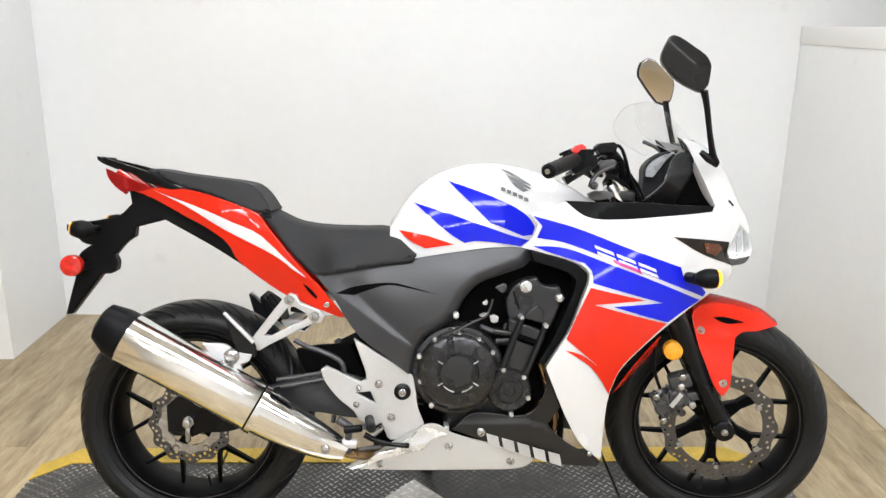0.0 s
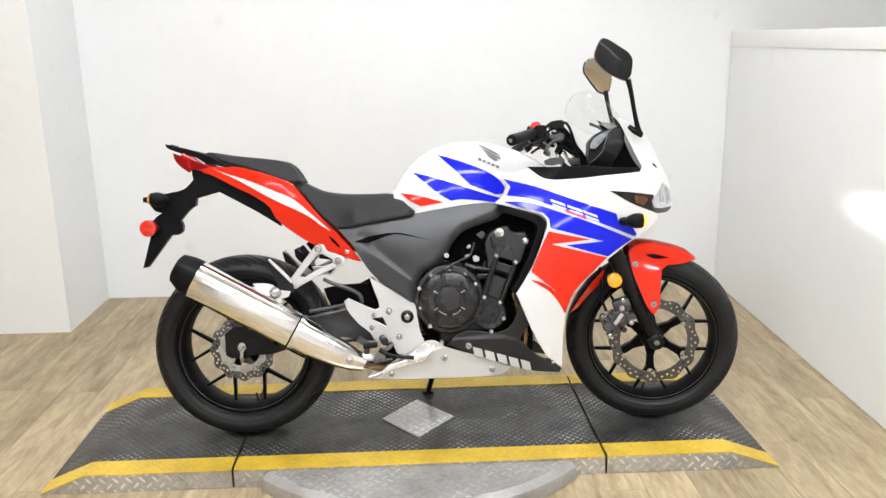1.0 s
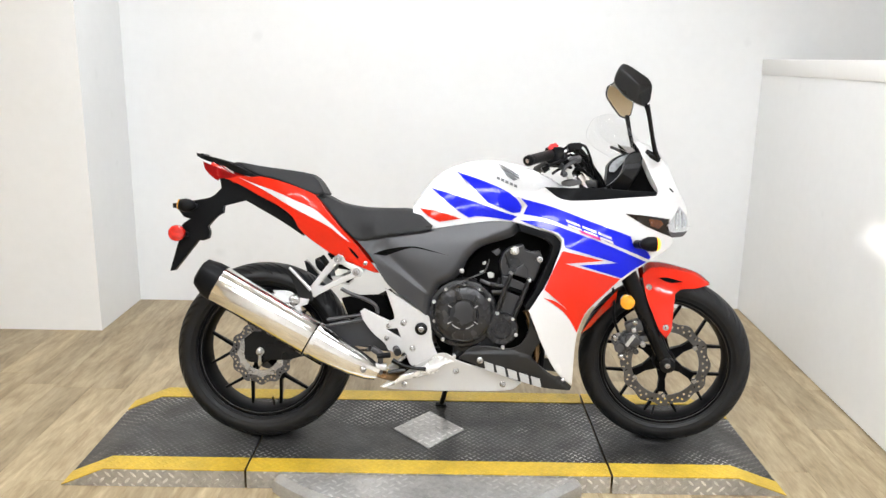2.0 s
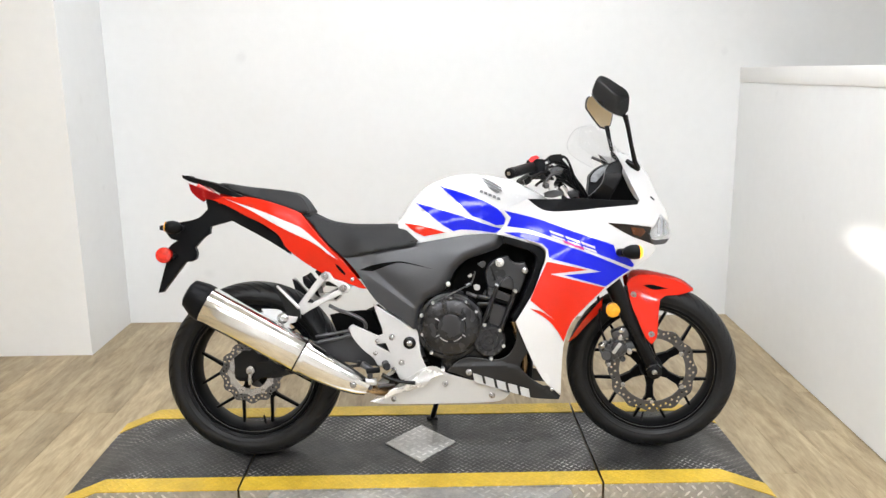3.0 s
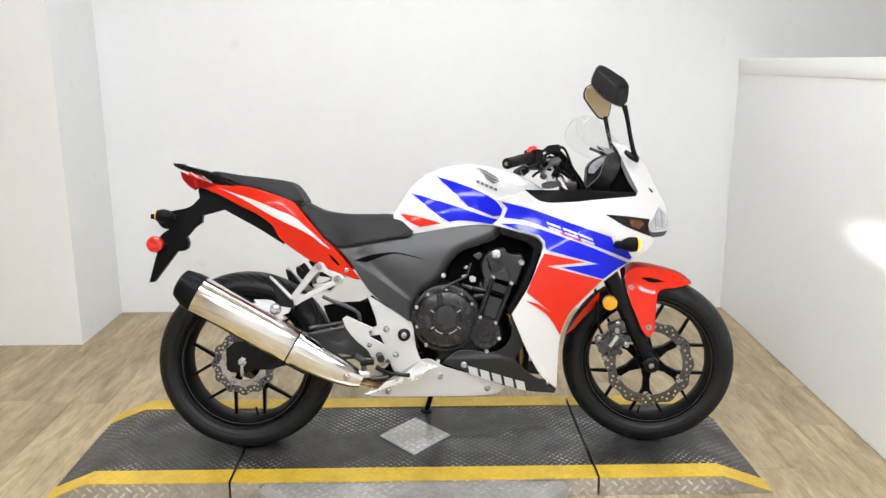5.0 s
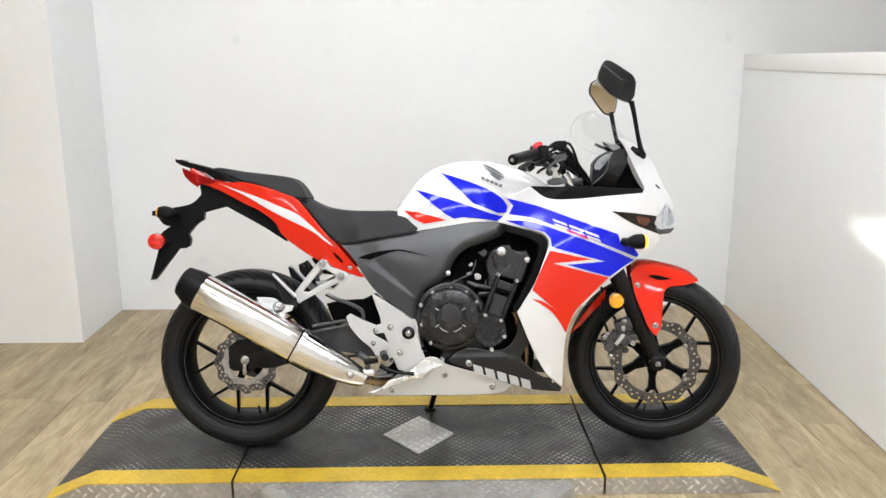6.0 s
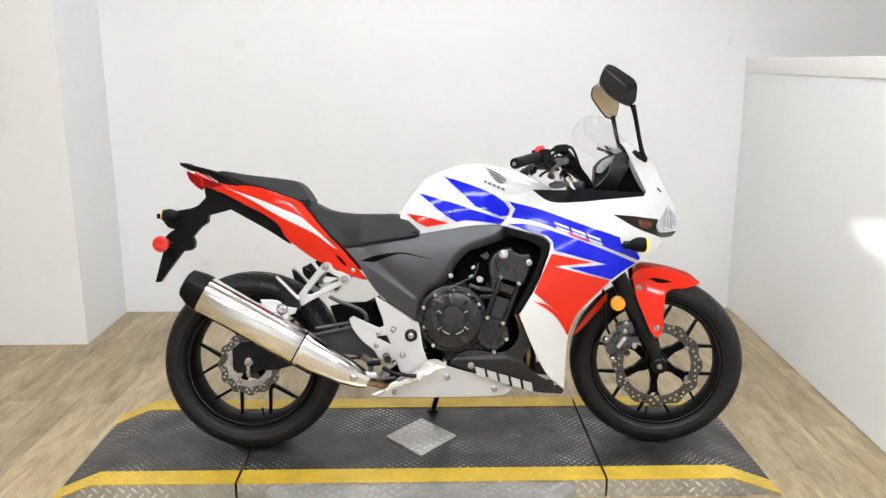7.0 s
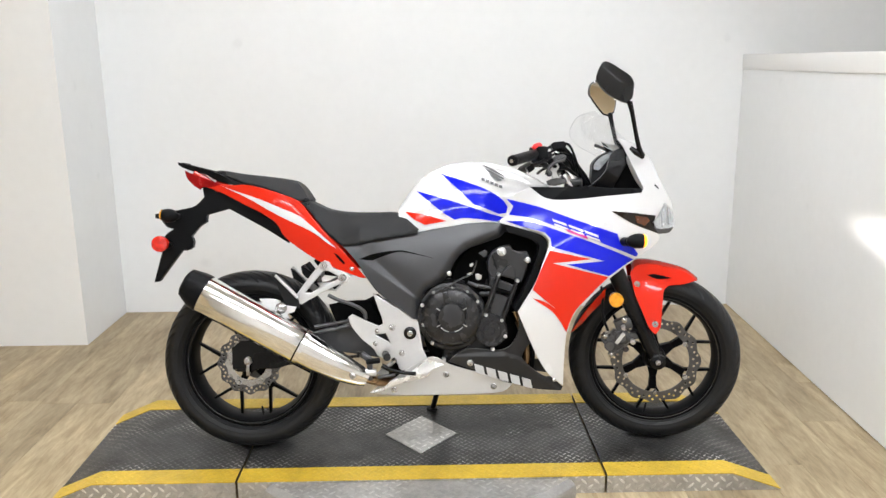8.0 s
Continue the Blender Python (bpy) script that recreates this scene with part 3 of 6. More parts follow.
for sec, xs in SECTIONS:
    d = deck(sec, xs, Y_FRONT + 0.006, Y_BACK - 0.006, -0.001, DECK, lift, 0.006, "worn dark checker plate")
    for y0, y1 in ((Y_FRONT, Y_FRONT + STRIPE), (Y_BACK - STRIPE, Y_BACK)):
        deck("edge_stripe", xs, y0, y1, 0.0022, YELLOW, d, 0.003, "yellow painted edge")
    for y in (Y_FRONT + 0.002, Y_BACK - 0.006):
        bm = bmesh.new()
        v = [bm.verts.new((x, y, z - 0.0015)) for x, z in xs] + [bm.verts.new((x, y, FLOOR + 0.001)) for x, z in reversed(xs)]
        f = bm.faces.new(v)
        bmesh.ops.extrude_face_region(bm, geom=[f])
        ext = [q for q in bm.verts if q not in v]
        bmesh.ops.translate(bm, verts=ext, vec=(0, 0.004, 0))
        part("skirt", bm, PLATE_UP, d, "bare checker plate skirt")
# sheet-metal lozenge in the middle of the deck
cx, cy = -0.115, -0.030
bm = bmesh.new()
vs = [bm.verts.new(p) for p in ((cx - 0.127, cy, 0.0035), (cx, cy - 0.146, 0.0035), (cx + 0.127, cy, 0.0035), (cx, cy + 0.146, 0.0035))]
low = [bm.verts.new((v.co.x, v.co.y, 0.0)) for v in vs]
bm.faces.new(vs)
for i in range(4):
    bm.faces.new((vs[i - 1], low[i - 1], low[i], vs[i]))
part("lozenge_plate", bm, PLATE, lift, "bright bare metal lozenge plate")
# round plate reaching out from under the deck
bm = bmesh.new()
ring_t, ring_b = [], []
RCX, RCY, RR = -0.115, 0.106, 0.685
a0 = math.asin((Y_FRONT - RCY) / (RR - 0.03))
for k in range(49):
    a = (math.pi - a0) + (k / 48) * (math.pi + 2 * a0)
    c_, s_ = math.cos(a), math.sin(a)
    ring_t.append(bm.verts.new((RCX + (RR - 0.03) * c_, min(RCY + (RR - 0.03) * s_, Y_FRONT - 0.001), -0.006)))
    ring_b.append(bm.verts.new((RCX + RR * c_, min(RCY + RR * s_, Y_FRONT - 0.001), FLOOR + 0.002)))
under_t = [bm.verts.new(v.co - Vector((0, 0, 0.003))) for v in ring_t]
for q in ring_b:
    bm.verts.remove(q)
bm.faces.new(ring_t)
bm.faces.new(under_t[::-1])
for i in range(49):
    bm.faces.new((ring_t[i - 1], under_t[i - 1], under_t[i], ring_t[i]))
step_plate = part("round_plate", bm, PLATE, lift, "rounded bare checker plate step")
# its plain rim, sloping down to the floor
bm = bmesh.new()
rim_rows = []
for k in range(49):
    a = (math.pi - a0) + (k / 48) * (math.pi + 2 * a0)
    c_, s_ = math.cos(a), math.sin(a)
    rim_rows.append([bm.verts.new((RCX + r * c_, min(RCY + r * s_, Y_FRONT - 0.001), z)) for r, z in ((RR - 0.031, -0.0095), (RR - 0.029, -0.0065), (RR - 0.004, -0.020), (RR, -0.030), (RR, FLOOR + 0.002), (RR - 0.010, FLOOR + 0.002))])
for a, b in zip(rim_rows, rim_rows[1:]):
    for j in range(5):
        bm.faces.new((a[j], a[j + 1], b[j + 1], b[j]))
part("plate_rim", bm, mat("bare_steel_edge", (0.40, 0.395, 0.38), 0.42, metal=0.6, vary=0.3, scale=9, bump=0.1), step_plate, "plain bent rim")

# ---- motorcycle ----
# Built upright along x, nose at +x, wheels on z = 0; then leaned over on its side stand.
bike = new("motorcycle")
bike.matrix_basis = pose(0, -0.085, 0.002, -10.0, 0, 0)
tagged(bike, "white, blue and red sports motorcycle leaning on its side stand", "motorcycle")
WHEEL_F, WHEEL_R = (0.703, 0.294), (-0.687, 0.305)
# the front end is steered ten degrees to its right, about the fork's axis
PIVOT = Vector((0.703, 0, 0.293))
STEER = Matrix.Translation(PIVOT) @ Matrix.Rotation(radians(-10), 4, Vector((-0.43, 0, 0.90)).normalized()) @ Matrix.Translation(-PIVOT)

fair = sheet([(0.25, 0.80, -0.150), (0.35, 0.87, -0.155), (0.30, 0.70, -0.195), (0.22, 0.50, -0.205), (0.30, 0.25, -0.160),
              (0.40, 0.20, -0.13), (0.45, 0.50, -0.19), (0.45, 0.72, -0.210), (0.60, 0.70, -0.175), (0.70, 0.75, -0.115),
              (0.77, 0.85, -0.06), (0.74, 0.95, -0.05), (0.62, 1.04, -0.08), (0.55, 0.90, -0.165), (0.68, 0.62, -0.11)])
tail = sheet([(-0.88, 0.957, -0.05), (-0.675, 0.915, -0.092), (-0.50, 0.865, -0.112), (-0.29, 0.592, -0.142), (-0.60, 0.835, -0.124), (-0.45, 0.735, -0.142),
              (-0.80, 0.895, -0.072), (-0.66, 0.815, -0.098), (-0.50, 0.690, -0.112)])
side_plate = sheet([(-0.36, 0.695, -0.140), (-0.23, 0.72, -0.146), (-0.02, 0.757, -0.152), (0.17, 0.76, -0.148), (-0.22, 0.665, -0.172), (0, 0.70, -0.178),
              (0.10, 0.71, -0.172), (-0.1, 0.54, -0.19), (0, 0.60, -0.188), (-0.25, 0.57, -0.176), (-0.13, 0.46, -0.188)])
COVER_LIP = [Vector(p) for p in ((0.186, 0.752), (0.157, 0.721), (0.10, 0.701), (0.045, 0.681), (0.01, 0.647), (-0.013, 0.605), (-0.037, 0.577), (-0.085, 0.552), (-0.11, 0.514), (-0.114, 0.458))]
CREASE_A, CREASE_B = Vector((-0.305, 0.651)), Vector((-0.129, 0.527))


def ease(a, b, x):
    s = min(max((x - a) / (b - a), 0.0), 1.0)
    return s * s * (3 - 2 * s)


def side(x, z):
    """The swept side cover: rolled in along the engine, with a pinched facet and a hollow behind it."""
    q = Vector((x, z))
    near = 1.0
    for a, b in zip(COVER_LIP, COVER_LIP[1:]):
        e = b - a
        near = min(near, (q - a - e * min(max((q - a).dot(e) / e.dot(e), 0.0), 1.0)).length)
    y = side_plate(x, z) + 0.022 * max(0.0, 1 - near / 0.032) ** 2
    along = CREASE_B - CREASE_A
    s = (q - CREASE_A).dot(along) / along.dot(along)
    d = (q - CREASE_A).dot(Vector((-along.y, along.x)).normalized())
    if d > 0:
        c = min(max(s, 0.0), 1.0)
        w, deep = 0.026 * (1 - c) + 0.008, 0.013 * (1 - 0.55 * c)
        y += deep * (ease(0, w, d) if d < w else math.exp(-((d - w) / 0.050) ** 1.5)) * ease(-0.10, 0.10, s) * (1 - ease(0.92, 1.12, s))
    return y


def over(depth, by):
    """The same surface, raised by so much along its normal."""
    def raised(x, z, h=0.004):
        y = depth(x, z)
        gx, gz = (depth(x + h, z) - y) / h, (depth(x, z + h) - y) / h
        return y - by * min(math.sqrt(1 + gx * gx + gz * gz), 6.0)
    return raised


# -- wheels --
def tyre_mesh(cx, cz, R, W, pitch):
    """A round-crowned road tyre; the columns of the mesh lean with the tread grooves, which are cut into them."""
    prof = [(-0.74, 0.745), (-0.80, 0.762), (-0.835, 0.766), (-0.84, 0.776), (-0.90, 0.792), (-0.94, 0.808), (-0.955, 0.811), (-0.955, 0.818), (-0.985, 0.838), (-1.0, 0.858), (-0.985, 0.878), (-0.968, 0.890), (-0.945, 0.902), (-0.92, 0.913), (-0.88, 0.926), (-0.84, 0.937),
            (-0.78, 0.949), (-0.72, 0.960), (-0.65, 0.970), (-0.57, 0.979), (-0.48, 0.986), (-0.38, 0.992), (-0.25, 0.997), (-0.12, 0.9995), (0, 1.0)]
    prof = prof + [(-a, b) for a, b in reversed(prof[:-1])]
    seg, verts, faces = 720, [], []
    n = len(prof)
    for i in range(seg):
        for a, b in prof:
            w = abs(a) if b > 0.86 else 0.985
            th = 2 * math.pi * i / seg - 1.55 * pitch * w ** 1.3
            phase = (2 * math.pi * i / seg / pitch + (0.5 if a > 0 else 0)) % 1.0
            r = R * b
            if b > 0.88 and (0.10 < w < 0.955 and phase < 0.125 or 0.45 < w < 0.90 and 0.5 < phase < 0.60):
                r -= 0.006
            verts.append((cx + r * math.cos(th), a * W / 2, cz + r * math.sin(th)))
    for i in range(seg):
        for j in range(n):
            a, b = i * n + j, ((i + 1) % seg) * n + j
            c, d = i * n + (j + 1) % n, ((i + 1) % seg) * n + (j + 1) % n
            faces.append((a, c, d, b))
    return mesh_from("tyre", verts, faces, RUBBER, 24)


def ring_panel(name, cx, cz, outer, inner, y, thick, material, parent, lobes=0, wave=0.0, holes=(), label=""):
    out = [(cx + (outer + wave * math.cos(lobes * a)) * math.cos(a), cz + (outer + wave * math.cos(lobes * a)) * math.sin(a)) for a in (2 * math.pi * i / 120 for i in range(120))]
    hs = [[(cx + inner * math.cos(a), cz + inner * math.sin(a)) for a in (2 * math.pi * i / 60 for i in range(60))]]
    for r, ang, rad in holes:
        hx, hz = cx + r * math.cos(ang), cz + r * math.sin(ang)
        hs.append([(hx + rad * math.cos(a), hz + rad * math.sin(a)) for a in (2 * math.pi * i / 8 for i in range(8))])
    v, f = shell(out, y, thick, holes=hs, grid=0, edge=0.0, smooth=False)
    return part(name, mesh_from(name, v, f, material), None, parent, label)


def wheel(name, cx, cz, R, W, arm0, disc_r, disc_in, disc_y, rim_w, label):
    bm = bmesh.new()
    h = rim_w / 2
    # rim: flanges and a deep well
    prof = [(-h, 0.226), (-h - 0.004, 0.222), (-h - 0.003, 0.207), (-h + 0.012, 0.203), (-h + 0.03, 0.199), (h - 0.03, 0.199), (h - 0.012, 0.203),
            (h + 0.003, 0.207), (h + 0.004, 0.222), (h, 0.226), (h - 0.02, 0.214), (0, 0.206), (-h + 0.02, 0.214), (-h, 0.226)]
    revolve(bm, prof, (cx, 0, cz), seg=96, cap=False)
    rim = part(name, bm, WHEEL, bike, label)
    bm = bmesh.new()
    for y in (-h - 0.0045, h + 0.0045):
        pipe(bm, [(cx + 0.2135 * math.cos(a), y, cz + 0.2135 * math.sin(a)) for a in (2 * math.pi * i / 48 for i in range(49))], 0.0022, 6, 2)
    part("rim_edge", bm, RIMEDGE, rim)
    part("tyre", tyre_mesh(cx, cz, R, W, 2 * math.pi / 24), None, rim, "black road tyre with curved tread grooves")
    bm = bmesh.new()
    revolve(bm, [(-0.062, 0.026), (-0.058, 0.033), (-0.03, 0.04), (0.03, 0.04), (0.058, 0.033), (0.062, 0.026)], (cx, 0, cz), seg=28)
    part("hub", bm, WHEEL, rim)
    for k in range(6):
        a = radians(arm0 + 60 * k)
        bm = bmesh.new()
        for ang, r0, r1, w0, w1, y0, y1 in ((0, 0.02, 0.074, 0.048, 0.021, 0.020, 0.017), (0, 0.070, 0.120, 0.021, 0.028, 0.0165, 0.015), (16, 0.100, 0.203, 0.011, 0.0085, 0.014, 0.010), (-16, 0.100, 0.203, 0.011, 0.0085, 0.014, 0.010)):
            b = a + radians(ang)
            p0 = Vector((r0 * math.cos(a), 0, r0 * math.sin(a)))
            p1 = Vector((r1 * math.cos(b), 0, r1 * math.sin(b)))
            d = (p1 - p0).normalized()
            s = Vector((-d.z, 0, d.x))
            q = []
            for p, w, y in ((p0, w0, y0), (p1, w1, y1)):
                for sx, sy in ((-1, -1), (1, -1), (1, 1), (-1, 1)):
                    q.append(bm.verts.new(Vector((cx, 0, cz)) + p + s * sx * w / 2 + Vector((0, sy * y, 0))))
            for i in range(4):
                j = (i + 1) % 4
                bm.faces.new((q[i], q[j], q[4 + j], q[4 + i]))
            bm.faces.new(q[:4][::-1])
            bm.faces.new(q[4:])
        bmesh.ops.bevel(bm, geom=bm.edges[:], offset=0.003, segments=1, affect="EDGES")
        part("spoke", bm, WHEEL, rim)
    holes = []
    lobes = 12
    for k in range(lobes):
        a = 2 * math.pi * k / lobes
        for da, fr in ((-0.14, 0.42), (-0.05, 0.68), (0.05, 0.34), (0.14, 0.70), (0.235, 0.5)):
            holes.append((disc_in + (disc_r - disc_in) * fr, a + da, 0.0042))
    ring_panel("brake_disc", cx, cz, disc_r - 0.004, disc_in, disc_y, 0.005, DISC, rim, lobes, 0.0045, holes, "drilled wave brake disc")
    for k in range(6):
        a = radians(arm0 + 60 * k)
        bm = bmesh.new()
        p = (cx + (disc_in + 0.002) * math.cos(a), disc_y - 0.004, cz + (disc_in + 0.002) * math.sin(a))
        revolve(bm, [(0, 0.007), (0.002, 0.0085), (0.012, 0.0085)], p, (0, 1, 0), 12)
        part("disc_bolt", bm, BOLT, rim)
    return rim


front_wheel = wheel("front_wheel", *WHEEL_F, 0.293, 0.120, 30, 0.151, 0.112, -0.076, 0.088, "black cast alloy front wheel with forked spokes")
front_wheel.matrix_basis = STEER
wheel("rear_wheel", *WHEEL_R, 0.304, 0.160, 0, 0.108, 0.074, -0.092, 0.115, "black cast alloy rear wheel with forked spokes")

ring_panel("disc_carrier", *WHEEL_R, 0.079, 0.058, -0.094, 0.006, BOLT, bike, 12, 0.003, label="pale inner ring of the rear disc")
for w, a in ((WHEEL_R, -82), (WHEEL_F, -100)):
    bm = bmesh.new()
    ca_, sa_ = math.cos(radians(a)), math.sin(radians(a))
    rod(bm, (w[0] + 0.203 * ca_, -0.012, w[1] + 0.203 * sa_), (w[0] + 0.168 * ca_, -0.020, w[1] + 0.168 * sa_), 0.005, 0.003)
    part("valve_stem", bm, RUBBER, bike)

# -- fork, brake, front fender --
AX = (0.700, 0.303)
FORK_DIR = Vector((AX[0] - 0.420, 0, AX[1] - 0.905)).normalized()
for sgn in (-1, 1):
    y = 0.104 * sgn
    low = Vector((AX[0] + 0.004, y, AX[1]))
    top = low - FORK_DIR * 0.72
    bm = bmesh.new()
    rod(bm, low - FORK_DIR * -0.01, low - FORK_DIR * 0.34, 0.024, 0.029, 24)
    leg = part("fork_slider", bm, GLOSS_BLACK, bike, "satin black fork leg")
    leg.matrix_basis = STEER
    bm = bmesh.new()
    rod(bm, low - FORK_DIR * 0.33, top, 0.0205, None, 20)
    part("fork_tube", bm, CHROME, leg, "chromed fork tube")
    bm = bmesh.new()
    revolve(bm, [(-0.034, 0.018), (-0.03, 0.026), (0.02, 0.026)], (low.x, y, low.z), (0, 1, 0), 24)
    part("axle_clamp", bm, GLOSS_BLACK, leg)
    bm = bmesh.new()
    revolve(bm, [(-0.042, 0.0065), (-0.04, 0.0085), (-0.03, 0.0085)], (low.x, y, low.z), (0, 1, 0), 12)
    part("axle_nut", bm, BOLT, leg)
for d in (0.44, 0.66):
    bm = bmesh.new()
    c = Vector((AX[0], 0, AX[1])) - FORK_DIR * d
    box(bm, c.x - 0.03, c.x + 0.03, -0.13, 0.13, c.z - 0.018, c.z + 0.018, 0.008)
    part("fork_yoke", bm, ENGINE, bike).matrix_basis = STEER

FENDER = [(0.612, 0.599), (0.629, 0.618), (0.671, 0.625), (0.729, 0.617), (0.803, 0.595), (0.841, 0.566), (0.792, 0.556), (0.741, 0.554), (0.723, 0.541),
    (0.717, 0.489), (0.711, 0.42), (0.694, 0.398), (0.674, 0.419), (0.649, 0.477), (0.628, 0.529)]
fend = sheet([(0.61, 0.60, -0.098), (0.70, 0.618, -0.050), (0.81, 0.58, -0.045), (0.70, 0.40, -0.134), (0.65, 0.50, -0.128), (0.72, 0.54, -0.100)])
fender = panel("front_fender", FENDER, fend, RED, bike, "glossy red front mudguard", thick=0.003)
fender.matrix_basis = STEER
panel("fender_side", FENDER, fend, RED, fender, thick=0.003, mirror=True)
# the crown: an arched strip from one side's upper edge to the other's
edge_pts = smooth_loop(FENDER[:6] + [FENDER[11]], corner=60)
top_edge = [p for p in edge_pts if p.y > 0.35 and FENDER[0][0] - 0.002 <= p.x <= FENDER[5][0] + 0.002 and p.y >= float(np.interp(p.x, [FENDER[0][0], FENDER[5][0]], [FENDER[0][1], FENDER[5][1]])) - 0.003]
bm = bmesh.new()
rows = []
for p in top_edge:
    y0 = abs(fend(p.x, p.y)) - 0.001
    rows.append([bm.verts.new((p.x + 0.10 * y0 * (1 - v * v), y0 * v, p.y - 0.001 + 0.16 * y0 * (1 - v * v))) for v in (-1 + 2 * j / 12 for j in range(13))])
for a, b in zip(rows, rows[1:]):
    for j in range(12):
        bm.faces.new((a[j], a[j + 1], b[j + 1], b[j]))
bmesh.ops.solidify(bm, geom=bm.faces[:], thickness=0.003)
part("fender_crown", bm, RED, fender)
panel("fender_slot", [(0.669, 0.591), (0.696, 0.592), (0.752, 0.578), (0.702, 0.577)], over(fend, 0.002), DARK, fender, "black air slot", thick=0.002, edge=0.0005)
for x, z in ((0.634, 0.563), (0.693, 0.433)):
    bm = bmesh.new()
    revolve(bm, [(0.0, 0.0035), (-0.006, 0.0044), (-0.0055, 0.0075), (-0.003, 0.008), (-0.003, 0.0105), (0.004, 0.0105)], (x, fend(x, z), z), (0, 1, 0), 14)
    part("fender_bolt", bm, BOLT, fender)

# caliper
bm = bmesh.new()
box(bm, -0.044, 0.040, -0.030, 0.030, -0.030, 0.030, 0.012, pose(0.574, -0.098, 0.374, 0, -35, 0))
box(bm, -0.030, 0.028, -0.024, 0.024, -0.020, 0.020, 0.009, pose(0.592, -0.098, 0.426, 0, -20, 0))
box(bm, -0.05, 0.03, -0.012, 0.012, -0.012, 0.012, 0.005, pose(0.628, -0.098, 0.385, 0, -10, 0))
caliper = part("front_caliper", bm, CALIPER, bike, "dark grey front brake caliper")
caliper.matrix_basis = STEER
for x, z, r, y in ((0.546, 0.356, 0.019, -0.136), (0.582, 0.386, 0.022, -0.140), (0.600, 0.340, 0.010, -0.115)):
    bm = bmesh.new()
    rod(bm, (x, y, z), (x, -0.10, z), r)
    part("piston_housing", bm, CALIPER, caliper)
for q in (-0.026, -0.010, 0.008, 0.024):
    bm = bmesh.new()
    box(bm, -0.003, 0.003, -0.036, 0.020, -0.034, 0.034, 0.0015, pose(0.560 + q * 0.8, -0.098, 0.364 + q * 0.6, 0, -35, 0))
    part("caliper_rib", bm, CALIPER, caliper)
bm = bmesh.new()
rod(bm, (0.520, -0.110, 0.384), (0.545, -0.118, 0.400), 0.008)
part("banjo_bolt", bm, BOLT, caliper)
bm = bmesh.new()
box(bm, -0.006, 0.006, -0.002, 0.002, -0.022, 0.022, 0.0015, pose(0.578, -0.144, 0.385, 0, 35, 0))
part("caliper_mark", bm, SILVER_INK, caliper, "pale bar")
for x, z in ((0.592, 0.445), (0.590, 0.419), (0.621, 0.371), (0.550, 0.325), (0.529, 0.389)):
    bm = bmesh.new()
    revolve(bm, [(-0.040, 0.005), (-0.038, 0.0085), (-0.01, 0.0095)], (x, -0.100, z), (0, 1, 0), 12)
    part("caliper_bolt", bm, BOLT, caliper)
bm = bmesh.new()
pipe(bm, [(0.54, -0.115, 0.405), (0.522, -0.118, 0.46), (0.52, -0.112, 0.53), (0.50, -0.09, 0.64)], 0.0045)
part("brake_hose", bm, PLASTIC, bike).matrix_basis = STEER
bm = bmesh.new()
revolve(bm, [(-0.012, 0.02), (-0.010, 0.0235), (0.0, 0.0245), (0.012, 0.0245)], (0.565, -0.126, 0.513), (0, 1, 0), 28)
refl = part("front_reflector", bm, AMBER, bike, "round amber side reflector")
refl.matrix_basis = STEER
bm = bmesh.new()
rod(bm, (0.568, -0.118, 0.513), (0.61, -0.10, 0.50), 0.008)
part("reflector_bracket", bm, GLOSS_BLACK, refl)

# -- tank --
TOP = [(-0.178, 0.809), (-0.165, 0.844), (-0.127, 0.9), (-0.071, 0.943), (0.009, 0.972), (0.088, 0.977), (0.164, 0.966), (0.237, 0.944), (0.317, 0.903),
    (0.356, 0.873)]
TX, TZ = np.array([p[0] for p in TOP]), np.array([p[1] for p in TOP])


def tank_top(x):
    return sum(float(np.interp(x + d, TX, TZ)) for d in (-0.024, -0.012, 0.0, 0.012, 0.024)) / 5


def tank_low(x):
    return float(np.interp(x, [-0.185, -0.10, 0.02, 0.16, 0.35], [0.775, 0.730, 0.748, 0.758, 0.80]))


def tank_half(x):
    return float(np.interp(x, [-0.185, -0.12, 0.0, 0.10, 0.16, 0.22, 0.35], [0.105, 0.128, 0.150, 0.150, 0.136, 0.120, 0.10]))


def tank_y(x, z):
    u = min(max((z - tank_low(x)) / (tank_top(x) - tank_low(x)), 0.0), 0.995)
    return -tank_half(x) * (1 - u**2.3) ** (1 / 2.3)


st = [float(TX[0] + (TX[-1] - TX[0]) * i / 40) for i in range(41)]
v, f = loft([(x, tank_low(x), tank_top(x), tank_half(x)) for x in st], 36, 2.3)
tank = part("fuel_tank", mesh_from("fuel_tank", v, f, WHITE, 50), None, bike, "glossy white fuel tank with blue and red flashes")
panel("blue_flash", [(-0.036, 0.932), (0.059, 0.899), (0.123, 0.872), (0.165, 0.844), (0.183, 0.819), (0.177, 0.799), (0.152, 0.796), (0.095, 0.82), (0.071, 0.828),
    (0.032, 0.867)], over(tank_y, 0.0035), BLUE, tank, thick=0.002, edge=0.0004, grid=0.012, corner=24)
panel("blue_flash", [(-0.118, 0.875), (-0.025, 0.848), (0.059, 0.82), (0.123, 0.798), (0.168, 0.785), (0.147, 0.771), (0.088, 0.78), (0.032, 0.784), (0.007, 0.779),
    (-0.031, 0.802)], over(tank_y, 0.0035), BLUE, tank, thick=0.002, edge=0.0004, grid=0.012, corner=24)
panel("red_flash", [(-0.156, 0.807), (-0.094, 0.797), (-0.019, 0.775), (-0.09, 0.763), (-0.128, 0.782)], over(tank_y, 0.0035), RED, tank, thick=0.002, edge=0.0004, grid=0.012, corner=24)
